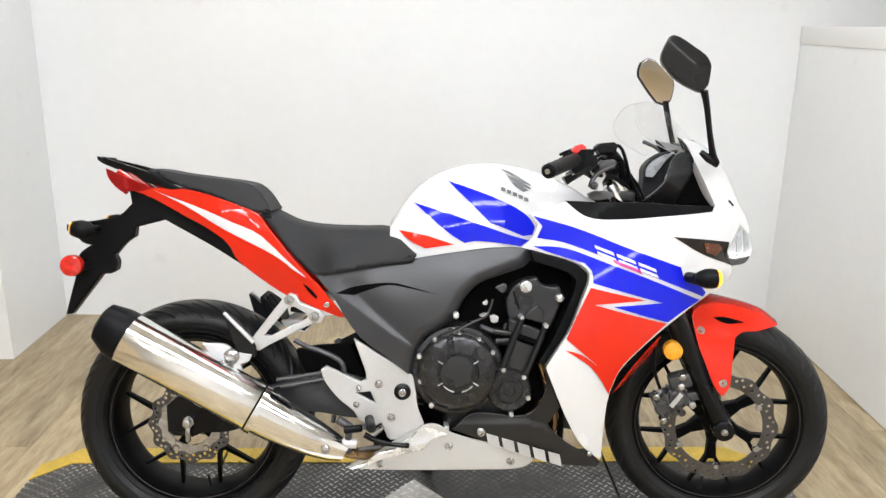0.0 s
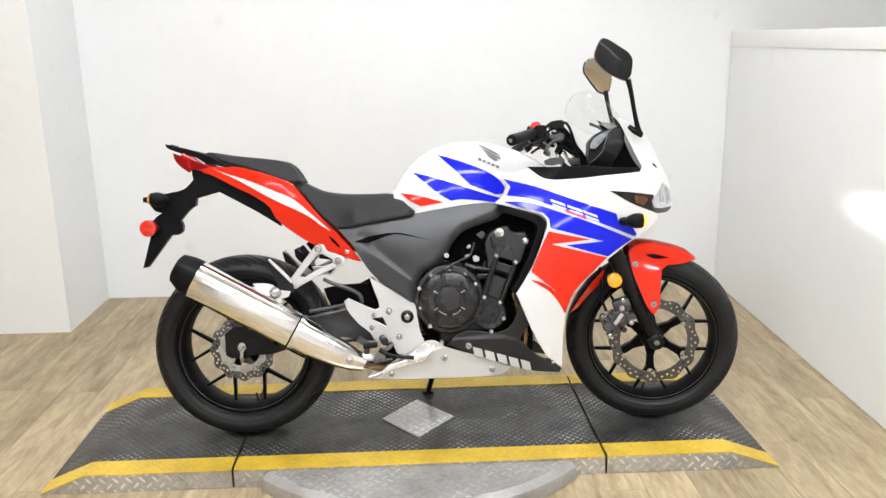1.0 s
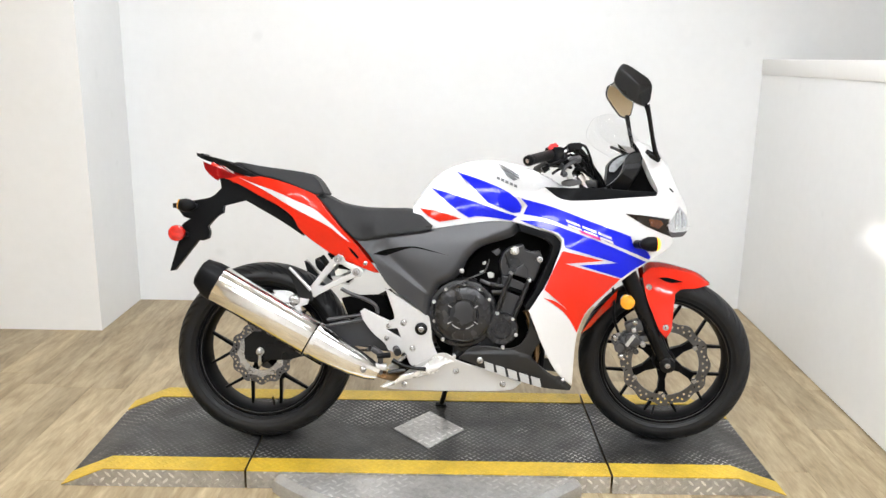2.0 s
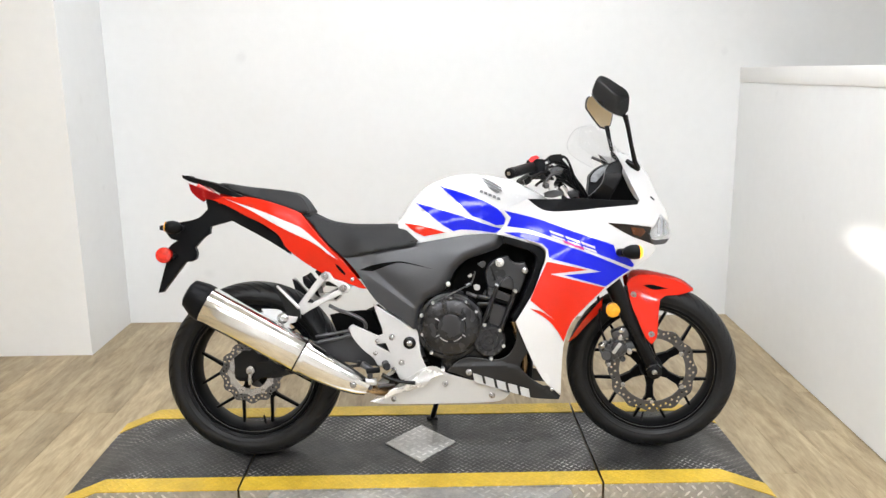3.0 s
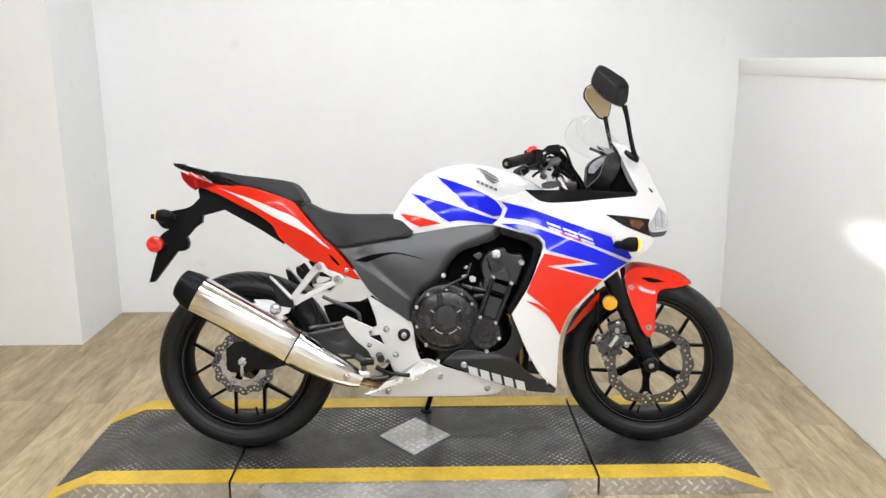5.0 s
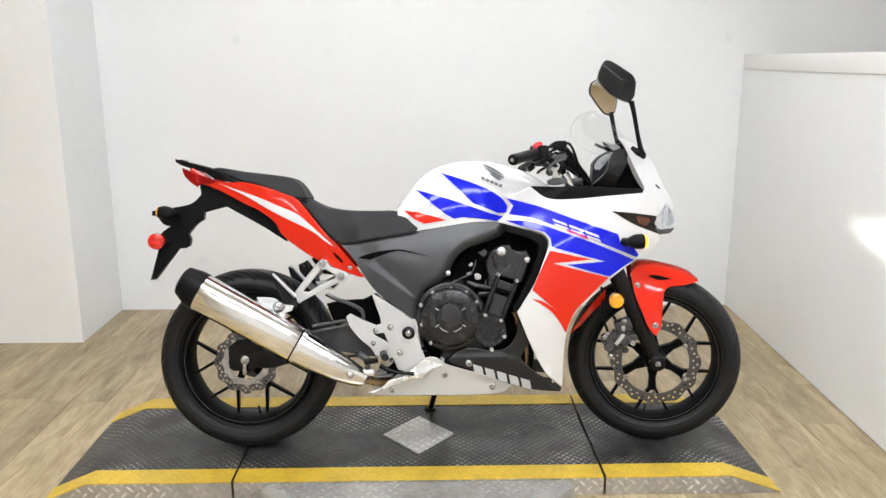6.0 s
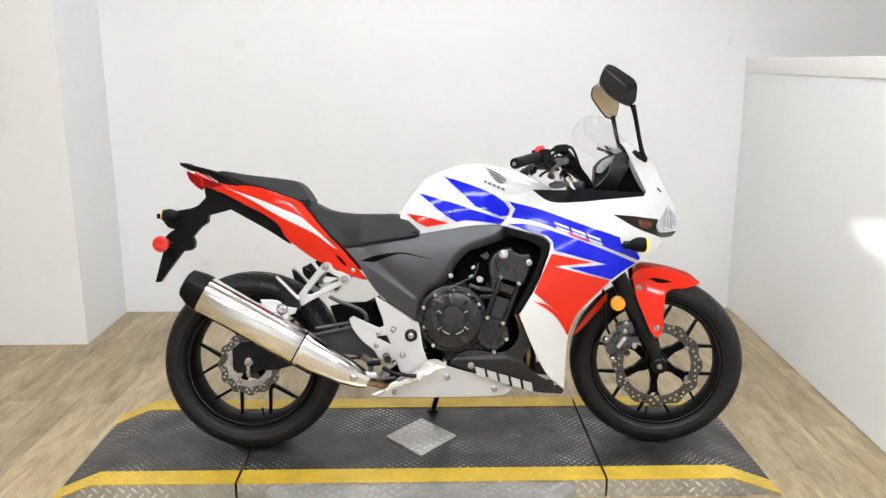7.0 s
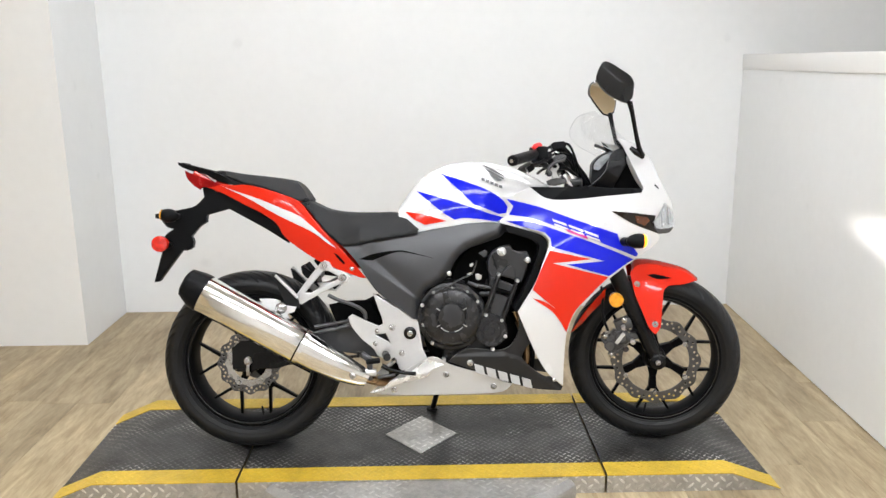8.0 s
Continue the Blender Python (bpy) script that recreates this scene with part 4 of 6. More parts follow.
# winged badge as one plain grey shape
for pts in ([(0.098, 0.964), (0.136, 0.948), (0.173, 0.925), (0.176, 0.919), (0.136, 0.939)], [(0.111, 0.949), (0.144, 0.933), (0.174, 0.915), (0.174, 0.91), (0.14, 0.923)], [(0.125, 0.931), (0.148, 0.92), (0.169, 0.908), (0.155, 0.904), (0.136, 0.918)]):
    panel("wing_badge", pts, over(tank_y, 0.0045), GREY_INK, tank, "grey wing-shaped badge", thick=0.002, edge=0.0003, grid=0.01, corner=24)
for k in range(5):
    x = 0.098 + 0.0145 * k
    z = 0.917 - 0.0062 * k
    panel("badge_bar", [(x, z), (x + 0.011, z - 0.003), (x + 0.011, z - 0.0125), (x, z - 0.0095)], over(tank_y, 0.0055), GREY_INK, tank, thick=0.002, edge=0.0002, grid=0, smooth=False)

# -- main fairing --
FAIR = [(0.167, 0.851), (0.212, 0.863), (0.256, 0.884), (0.31, 0.845), (0.389, 0.841), (0.496, 0.85), (0.624, 0.86), (0.632, 0.875), (0.596, 0.953), (0.568,
    1.02), (0.55, 1.042), (0.602, 1.029), (0.64, 1.003), (0.676, 0.957), (0.702, 0.9), (0.721, 0.864), (0.741, 0.828), (0.748, 0.788), (0.726, 0.808),
    (0.699, 0.784), (0.672, 0.76), (0.691, 0.716), (0.684, 0.694), (0.611, 0.65), (0.571, 0.626), (0.512, 0.585), (0.456, 0.538), (0.398, 0.478), (0.378,
    0.436), (0.367, 0.391), (0.363, 0.304), (0.363, 0.221), (0.309, 0.268), (0.268, 0.336), (0.236, 0.407), (0.206, 0.479), (0.231, 0.519), (0.264,
    0.575), (0.294, 0.653), (0.309, 0.692), (0.309, 0.712), (0.292, 0.73), (0.233, 0.748), (0.15, 0.768), (0.18, 0.799), (0.189, 0.824)]
fairing = panel("side_fairing", FAIR, fair, WHITE, bike, "glossy white side fairing with blue and red flashes", thick=0.004)
fairing_l = panel("side_fairing", FAIR, fair, WHITE, bike, "glossy white side fairing", thick=0.004, mirror=True)
for name, pts, m in (("blue_flash", [(0.178, 0.846), (0.282, 0.818), (0.399, 0.774), (0.53, 0.728), (0.539, 0.699), (0.589, 0.681), (0.606, 0.66), (0.599, 0.651), (0.48, 0.698), (0.359,
    0.745), (0.254, 0.782), (0.186, 0.793), (0.2, 0.821)], BLUE), ("blue_flash", [(0.174, 0.773), (0.254, 0.769), (0.352, 0.736), (0.466, 0.694), (0.591, 0.643), (0.555, 0.624), (0.505, 0.591), (0.365, 0.632), (0.487, 0.641),
    (0.317, 0.688), (0.315, 0.716), (0.298, 0.735), (0.219, 0.757)], BLUE), ("red_flash", [(0.311, 0.677), (0.444, 0.648), (0.32, 0.636), (0.502, 0.588), (0.455, 0.544), (0.397, 0.484), (0.377, 0.443), (0.366, 0.408), (0.339, 0.453),
    (0.309, 0.486), (0.252, 0.524), (0.293, 0.512), (0.334, 0.483), (0.254, 0.551), (0.28, 0.612)], RED)):
    panel(name, pts, over(fair, 0.0032), m, fairing, thick=0.0015, edge=0.0003, corner=30)
    panel(name, pts, over(fair, 0.0032), m, fairing_l, thick=0.0015, edge=0.0003, corner=30, mirror=True)
for bx, _, bz in [(0.33, -0.14, 0.244)]:
    bm = bmesh.new()
    revolve(bm, [(-0.006, 0.003), (-0.004, 0.0065), (0.004, 0.007)], (bx, fair(bx, bz), bz), (0, 1, 0), 12)
    part("fairing_screw", bm, BOLT, fairing)
# model badge: plain slanted bars
d, u = Vector((0.935, -0.355)), Vector((0.33, -0.944))
for k in range(3):
    base = Vector((0.322, 0.779)) + d * 0.0535 * k
    for u0, u1 in ((0.0, 0.0088), (0.0150, 0.0238)):
        pts = [base + u * u0, base + d * 0.046 + u * u0, base + d * 0.046 + u * u1, base + u * u1]
        panel("model_badge", pts, over(fair, 0.0050), WHITE, fairing, "white slanted bar", thick=0.0015, edge=0.0003, smooth=False)
b0 = Vector((0.362, 0.747))
panel("model_badge", [b0, b0 + d * 0.070, b0 + d * 0.072 + u * 0.010, b0 + d * 0.004 + u * 0.010], over(fair, 0.0065), MAGENTA, fairing, "magenta slanted bar", thick=0.0015, edge=0.0003, smooth=False)
panel("intake_recess", [(0.511, 0.801), (0.584, 0.795), (0.674, 0.784), (0.668, 0.76), (0.691, 0.722), (0.584, 0.76)], over(fair, 0.002), SMOKE, fairing, "smoked black lamp recess", thick=0.0015, edge=0.0005)
# Amber reflection in the recess, put on as a coloured patch.
panel("recess_amber_tint", [(0.592, 0.785), (0.640, 0.780), (0.650, 0.768), (0.630, 0.752), (0.600, 0.762)], over(fair, 0.0035), mat("painted_amber_reflection", (0.085, 0.022, 0.004), 0.2, vary=0.5, scale=60), fairing, "amber reflection painted on the smoked recess", thick=0.0015, edge=0.0004)
panel("opening_edge", [(0.168, 0.763), (0.231, 0.746), (0.291, 0.724), (0.309, 0.706), (0.309, 0.688), (0.296, 0.653), (0.265, 0.568), (0.232, 0.513), (0.205, 0.473),
    (0.195, 0.49), (0.222, 0.533), (0.255, 0.604), (0.279, 0.667), (0.281, 0.691), (0.267, 0.706), (0.218, 0.724), (0.176, 0.736)], -0.172, PLASTIC, bike, thick=0.05, edge=0.004)

# nose: a white crown joining both sides, and the headlamp
NOSE = [(0.592, 1.034, 0.085), (0.606, 1.030, 0.085), (0.642, 1.006, 0.08), (0.678, 0.960, 0.068), (0.704, 0.905, 0.06), (0.722, 0.866, 0.055)]
verts, faces = [], []
for x, z, w in NOSE:
    for j in range(13):
        t = -1 + 2 * j / 12
        verts.append((x + 0.012 * (1 - t * t), w * t, z + 0.006 * (1 - t * t)))
for i in range(len(NOSE) - 1):
    for j in range(12):
        a = i * 13 + j
        faces.append((a, a + 1, a + 14, a + 13))
me = mesh_from("nose_cowl", verts, faces, WHITE, 60)
nose = part("nose_cowl", me, None, bike, "glossy white nose cowl")
mod = nose.modifiers.new("wall", "SOLIDIFY")
mod.thickness, mod.offset = 0.004, 0
HL = [(0.661, 0.763), (0.689, 0.791), (0.712, 0.827), (0.737, 0.804), (0.755, 0.761), (0.746, 0.742), (0.693, 0.738), (0.67, 0.744)]
hl = panel("headlamp", HL, over(fair, 0.002), CHROME, bike, "headlamp with a bright faceted reflector", thick=0.008)
for pts in ([(0.699, 0.793), (0.712, 0.818), (0.717, 0.762), (0.7, 0.747)], [(0.723, 0.812), (0.732, 0.8), (0.743, 0.763), (0.726, 0.752)]):
    panel("facet", pts, over(fair, 0.004), FACET, hl, thick=0.003, edge=0.001)
panel("lens", HL, over(fair, 0.009), LENS, hl, "clear lens", thick=0.003)
panel("lens", HL, over(fair, 0.009), CHROME, hl, thick=0.008, mirror=True)
panel("chin", [(0.665, 0.746), (0.693, 0.74), (0.748, 0.744), (0.731, 0.727), (0.684, 0.723)], over(fair, 0.004), CALIPER, hl, "grey lip under the lens", thick=0.012)
panel("seam_slit", [(0.678, 0.889), (0.693, 0.876), (0.69, 0.872), (0.675, 0.885)], over(fair, 0.002), DARK, fairing, thick=0.002, edge=0.0004)
panel("fairing_return", [(0.388, 0.400), (0.437, 0.474), (0.508, 0.545), (0.517, 0.496), (0.468, 0.458), (0.418, 0.412)],
      lambda x, z: -0.165 + 1.7 * max(0.0, 0.79 * (x - 0.391) - 0.61 * (z - 0.420)), RED, fairing, "red inner return of the fairing", thick=0.004)
bm = bmesh.new()
box(bm, 0.64, 0.70, -0.045, 0.045, 0.76, 0.86, 0.01)
part("lamp_shell", bm, PLASTIC, hl)

# cockpit
for mir in (False, True):
    cock = panel("cockpit_panel", [(0.257, 0.884), (0.314, 0.844), (0.4, 0.839), (0.513, 0.846), (0.63, 0.859), (0.637, 0.874), (0.541, 0.876), (0.441, 0.883), (0.342, 0.882)], lambda x, z: max(fair(x, z) + 0.008, -0.150), PLASTIC, bike, "matt black inner cockpit panel", thick=0.004, mirror=mir)
    panel("pillar", [(0.456, 0.881), (0.488, 0.905), (0.512, 0.934), (0.522, 0.966), (0.532, 0.991), (0.556, 1.008), (0.577, 1.006), (0.588, 0.992), (0.581, 0.977), (0.582, 0.961), (0.567, 0.93), (0.548, 0.898), (0.539, 0.873)],
          lambda x, z: -0.118 + 0.30 * max(0.0, 0.93 - z - 0.6 * (x - 0.52)) + 0.18 * max(0.0, z - 0.95), GLOSS_BLACK, cock, "satin black screen pillar", thick=0.012, edge=0.006, grid=0.01, mirror=mir)
    panel("inner_side", [(0.536, 0.872), (0.565, 0.916), (0.587, 0.965), (0.617, 0.902), (0.655, 0.852), (0.627, 0.850)], -0.090, DARK, cock, thick=0.006, mirror=mir)
    panel("screen_bracket", [(0.544, 1.045), (0.563, 1.031), (0.592, 1.002), (0.567, 1.006), (0.556, 1.016)], -0.100, GLOSS_BLACK, cock, thick=0.006, edge=0.002, mirror=mir)
dash = panel("instrument_panel", [(0.496, 0.946), (0.5, 0.965), (0.527, 0.992), (0.565, 1.01), (0.605, 1.018), (0.585, 0.985), (0.563, 0.955), (0.540, 0.915), (0.497, 0.877), (0.484, 0.896)], lambda x, z: 0.030 + 0.7 * (z - 0.95), PLASTIC, bike, "black instrument cluster with a pale face", thick=0.04, edge=0.006)
panel("instrument_face", [(0.501, 0.944), (0.505, 0.963), (0.530, 0.988), (0.565, 1.004), (0.590, 1.010), (0.560, 0.985), (0.538, 0.962), (0.518, 0.942)], lambda x, z: 0.020 + 0.7 * (z - 0.95), FACE, dash, "pale silver instrument face", thick=0.006, edge=0.003)

# windscreen: a bowed clear sheet
C = [(0.480, 1.138), (0.503, 1.140), (0.528, 1.117), (0.568, 1.074), (0.608, 1.030)]
E = [(0.441, 1.113, 0.085), (0.432, 1.086, 0.106), (0.442, 1.056, 0.121), (0.476, 1.028, 0.133), (0.530, 1.000, 0.135)]
verts, faces, nv = [], [], 17
for (cx_, cz_), (ex, ez, ew) in zip(C, E):
    for j in range(nv):
        t = -1 + 2 * j / (nv - 1)
        k = 1 - math.sqrt(max(0.0, 1 - abs(t) ** 2.2))
        verts.append((cx_ + (ex - cx_) * k, ew * t, cz_ + (ez - cz_) * k))
for i in range(len(C) - 1):
    for j in range(nv - 1):
        a = i * nv + j
        faces.append((a, a + 1, a + nv + 1, a + nv))
screen = part("windscreen", mesh_from("windscreen", verts, faces, CLEAR, 60), None, bike, "clear curved windscreen")
screen.visible_shadow = False
mod = screen.modifiers.new("wall", "SOLIDIFY")
mod.thickness = 0.003
bm = bmesh.new()
pipe(bm, [(x, -w, z) for x, z, w in reversed(E)] + [(C[0][0] - 0.030, -0.045, C[0][1] - 0.008), (C[0][0], 0.0, C[0][1]), (C[0][0] - 0.030, 0.045, C[0][1] - 0.008)] + [(x, w, z) for x, z, w in E], 0.0008, 6)
part("screen_edge", bm, mat("polished_sheet_edge", (0.55, 0.56, 0.57), 0.15, vary=0.1), screen, "polished edge of the clear sheet")

# mirrors
MR = [(0.492, 1.280), (0.514, 1.274), (0.549, 1.252), (0.573, 1.236), (0.582, 1.219), (0.582, 1.183), (0.579, 1.163), (0.563, 1.146), (0.539, 1.152), (0.504, 1.172), (0.472, 1.205), (0.463, 1.224), (0.47, 1.254), (0.482, 1.275)]
ML = [(0.542, 1.277), (0.559, 1.271), (0.588, 1.238), (0.606, 1.213), (0.608, 1.19), (0.601, 1.154), (0.584, 1.143), (0.566, 1.151), (0.541, 1.188), (0.519, 1.226), (0.518, 1.246), (0.524, 1.266)]
APEX = Vector((0.538, 1.210))
FACETS = (Vector((-0.86, -0.50)) * 0.36, Vector((0.55, 0.83)) * 0.80, Vector((0.86, -0.50)) * 0.45)


def ridge(x, z):
    """Three facets that fall away from a blunt peak."""
    q = Vector((x, z)) - APEX
    a, b, c = sorted((q.dot(k) for k in FACETS), reverse=True)
    return min(-0.226 + a + 0.0015 * math.exp(-(a - b) / 0.0015), -0.172)


head = panel("mirror", MR, ridge, SHELLB, bike, "black angular rear-view mirror on a thin stalk", thick=0.014, edge=0.004, grid=0.005)
bm = bmesh.new()
pipe(bm, [(0.624, -0.150, 0.980), (0.612, -0.158, 1.003), (0.596, -0.175, 1.054), (0.580, -0.192, 1.115), (0.569, -0.200, 1.150)], [0.010, 0.0085, 0.007, 0.0075, 0.0095])
part("stalk", bm, GLOSS_BLACK, head)
bm = bmesh.new()
pipe(bm, [(0.585, -0.148, 1.008), (0.604, -0.152, 0.992), (0.628, -0.148, 0.974)], [0.006, 0.011, 0.006])
part("stalk_foot", bm, GLOSS_BLACK, head)
tilted = lambda x, z: 0.155 - 0.60 * (x - 0.59)
head = panel("mirror", ML, tilted, PLASTIC, bike, "black rear-view mirror on a thin stalk", thick=0.010, edge=0.004, corner=26)
mx, mz = sum(p[0] for p in ML) / len(ML), sum(p[1] for p in ML) / len(ML)
panel("mirror_glass", [(mx + (x - mx) * 0.93, mz + (z - mz) * 0.94) for x, z in ML], over(tilted, 0.0025), CHROME, head, "mirror glass", thick=0.002, edge=0.001, corner=26)
bm = bmesh.new()
pipe(bm, [(0.628, 0.148, 0.980), (0.620, 0.150, 1.005), (0.602, 0.155, 1.08), (0.588, 0.160, 1.155)], [0.009, 0.0075, 0.0075, 0.009])
part("stalk", bm, GLOSS_BLACK, head)

# -- handlebars --
for sgn in (-1, 1):
    bm = bmesh.new()
    # the bars are turned a little, so that the far grip stands further forward
    f = 0.0 if sgn < 0 else 0.11
    a, b = Vector((0.182 + f, 0.352 * sgn, 0.960)), Vector((0.262 + f * 0.6, 0.235 * sgn, 0.985))
    rod(bm, a, b, 0.0165, None, 20)
    grip = part("grip", bm, RUBBER, bike, "ribbed black rubber grip")
    bm = bmesh.new()
    d = (a - b).normalized()
    revolve(bm, [(-0.002, 0.0165), (0.0, 0.0175), (0.014, 0.0165), (0.018, 0.012)], a, d, 20)
    part("bar_end", bm, PLASTIC, grip)
    bm = bmesh.new()
    revolve(bm, [(0.016, 0.006), (0.019, 0.006), (0.0195, 0.004)], a, d, 14)
    part("bar_end_screw", bm, BOLT, grip)
    bm = bmesh.new()
    box(bm, -0.022, 0.022, -0.026, 0.026, -0.022, 0.024, 0.008, pose(0.274 + f * 0.6, 0.222 * sgn, 0.986, 0, 0, -34 * sgn))
    rod(bm, (0.27 + f * 0.6, 0.23 * sgn, 0.985), (0.375, 0.11 * sgn, 0.945), 0.011)
    part("switchgear", bm, PLASTIC, grip, "black switch housing")
    bm = bmesh.new()
    pipe(bm, [(0.315 + f * 0.5, 0.19 * sgn, 0.985), (0.305 + f * 0.7, 0.225 * sgn, 0.972), (0.268 + f * 0.8, 0.28 * sgn, 0.955), (0.238 + f, 0.335 * sgn, 0.945)], [0.007, 0.006, 0.005, 0.006])
    part("lever", bm, PLASTIC, grip, "black lever")
    bm = bmesh.new()
    pipe(bm, [(0.30, 0.20 * sgn, 1.002), (0.345, 0.17 * sgn, 1.018), (0.395, 0.13 * sgn, 0.985), (0.42, 0.10 * sgn, 0.92), (0.43, 0.07 * sgn, 0.87)], 0.0045)
    pipe(bm, [(0.33, 0.18 * sgn, 0.99), (0.385, 0.14 * sgn, 0.965), (0.415, 0.10 * sgn, 0.90), (0.43, 0.06 * sgn, 0.85)], 0.004)
    part("cables", bm, PLASTIC, grip)
    bm = bmesh.new()
    tp = Vector((AX[0], 0.104 * sgn, AX[1])) - FORK_DIR * 0.745
    rod(bm, tp, tp + FORK_DIR * 0.03, 0.024, None, 20)
    part("fork_cap", bm, ENGINE, grip)

hb = panel("brake_master", [(0.316, 1.016), (0.326, 1.024), (0.359, 1.027), (0.367, 1.017), (0.362, 1.004), (0.324, 0.999)], -0.205, PLASTIC, bike, "black brake master cylinder with hoses", thick=0.04, edge=0.005)
panel("switch_housing", [(0.244, 0.988), (0.258, 1.001), (0.287, 1.004), (0.301, 0.991), (0.299, 0.967), (0.284, 0.95), (0.259, 0.951), (0.246, 0.964)], -0.250, PLASTIC, hb, thick=0.045, edge=0.008)
panel("stop_switch", [(0.25, 1.006), (0.258, 1.017), (0.274, 1.021), (0.283, 1.013), (0.277, 1.004), (0.256, 0.998)], -0.247, REDSWITCH, hb, "red switch", thick=0.022, edge=0.004)
for pts, y, m in (([(0.324, 0.975), (0.335, 0.984), (0.362, 0.987), (0.371, 0.978), (0.366, 0.97), (0.344, 0.97), (0.33, 0.964)], -0.185, CALIPER), ([(0.32, 0.953), (0.341, 0.962), (0.349, 0.948), (0.339, 0.931), (0.345, 0.912), (0.328, 0.909), (0.319, 0.93)], -0.172, ALU), ([(0.311, 0.902), (0.338, 0.912), (0.374, 0.906), (0.376, 0.895), (0.339, 0.886), (0.314, 0.889)], -0.150, CALIPER)):
    panel("bar_clamp", pts, y, m, hb, "bare metal clamp", thick=0.02, edge=0.004)
for pts, r in (([(0.349, -0.2, 1.021), (0.378, -0.18, 1.016), (0.4, -0.15, 0.986), (0.422, -0.12, 0.937), (0.455, -0.09, 0.894)], 0.0042), ([(0.311, -0.19, 0.991), (0.345, -0.19, 1.002), (0.384, -0.16, 0.99), (0.402, -0.13, 0.951), (0.417, -0.1, 0.901)], 0.0036), ([(0.306, -0.19, 0.968), (0.333, -0.17, 0.948), (0.38, -0.14, 0.94), (0.431, -0.1, 0.905)], 0.006)):
    bm = bmesh.new()
    pipe(bm, pts, r)
    part("hose", bm, PLASTIC, hb)
panel("cable_housing", [(0.335, 0.977), (0.377, 1.006), (0.413, 0.996), (0.436, 0.957), (0.455, 0.924), (0.468, 0.897), (0.435, 0.878), (0.421, 0.889), (0.403, 0.918), (0.377, 0.922), (0.358, 0.945)], -0.060, GLOSS_BLACK, hb, "black cable and ignition housing", thick=0.08, edge=0.012)
for k in range(4):
    bm = bmesh.new()
    pipe(bm, [(0.345 + 0.012 * k, -0.16 + 0.02 * k, 1.000 - 0.008 * k), (0.395 + 0.006 * k, -0.12 + 0.01 * k, 0.990 - 0.010 * k), (0.428 + 0.006 * k, -0.09, 0.945 - 0.006 * k), (0.452 + 0.006 * k, -0.07, 0.890)], 0.0038)
    part("hose", bm, PLASTIC, hb)
bm = bmesh.new()
pipe(bm, [(0.300, -0.215, 0.920), (0.305, -0.213, 0.936), (0.318, -0.208, 0.952), (0.339, -0.202, 0.964), (0.360, -0.195, 0.970)], [0.0065, 0.0058, 0.0055, 0.006, 0.007])
revolve(bm, [(-0.010, 0.006), (-0.006, 0.010), (0.006, 0.010), (0.010, 0.006)], (0.308, -0.215, 0.924), (0, 1, 0), 14)
part("brake_lever", bm, CALIPER, hb, "silver brake lever")
panel("lever_perch", [(0.232, 0.942), (0.251, 0.953), (0.260, 0.938), (0.243, 0.926)], -0.235, PLASTIC, hb, thick=0.03, edge=0.004)
bm = bmesh.new()
rod(bm, *[(0.37, -0.11, 0.929), (0.41, -0.11, 0.863)], 0.019, None, 20)
part("fork_top", bm, CHROME, hb, "chromed fork top")
bm = bmesh.new()
rod(bm, *[(0.322, -0.15, 0.934), (0.432, -0.06, 0.942)], 0.011)
part("yoke_bar", bm, ENGINE, hb)
bm = bmesh.new()
pipe(bm, [(0.606, 0.19, 1.003), (0.576, 0.20, 1.027), (0.542, 0.21, 1.043)], [0.007, 0.0055, 0.006])
part("clutch_lever", bm, CALIPER, hb)

# -- seats and tail --
SEAT = [(-0.506, 0.842), (-0.488, 0.848), (-0.47, 0.841), (-0.419, 0.818), (-0.345, 0.806), (-0.256, 0.804), (-0.178, 0.8), (-0.111, 0.749), (-0.117, 0.738),
    (-0.234, 0.719), (-0.339, 0.697), (-0.363, 0.695), (-0.402, 0.726), (-0.444, 0.773), (-0.478, 0.815)]
seat_d = sheet([(-0.49, 0.83, -0.096), (-0.40, 0.73, -0.136), (-0.36, 0.70, -0.148), (-0.25, 0.72, -0.165), (-0.12, 0.742, -0.172),
                (-0.17, 0.80, -0.095), (-0.28, 0.800, -0.100), (-0.42, 0.812, -0.085), (-0.30, 0.76, -0.148), (-0.16, 0.775, -0.135)])
normals = []
v, f = shell(SEAT, seat_d, back=0.0, edge=0.012, grid=0.010, true_normals=normals)
v2, f2 = shell(SEAT, seat_d, back=0.0, edge=0.012, grid=0.010, mirror=True, true_normals=normals)
me = mesh_from("rider_seat", v + v2, f + [[i + len(v) for i in q] for q in f2], VINYL)
me.normals_split_custom_set([tuple(q) for q in normals])
part("rider_seat", me, None, bike, "black vinyl rider seat")
PILL = [(-0.800, 0.944), (-0.782, 0.953), (-0.698, 0.940), (-0.615, 0.930), (-0.550, 0.921), (-0.525, 0.913), (-0.503, 0.894), (-0.477, 0.851), (-0.480, 0.845), (-0.505, 0.846),
        (-0.538, 0.856), (-0.589, 0.875), (-0.642, 0.893), (-0.699, 0.908), (-0.752, 0.928)]
pill_d = sheet([(-0.78, 0.955, -0.055), (-0.55, 0.92, -0.070), (-0.51, 0.91, -0.070), (-0.47, 0.86, -0.090), (-0.60, 0.885, -0.088), (-0.70, 0.92, -0.075)])
normals = []
v, f = shell(PILL, pill_d, back=0.0, edge=0.010, grid=0.010, true_normals=normals)
v2, f2 = shell(PILL, pill_d, back=0.0, edge=0.010, grid=0.010, mirror=True, true_normals=normals)
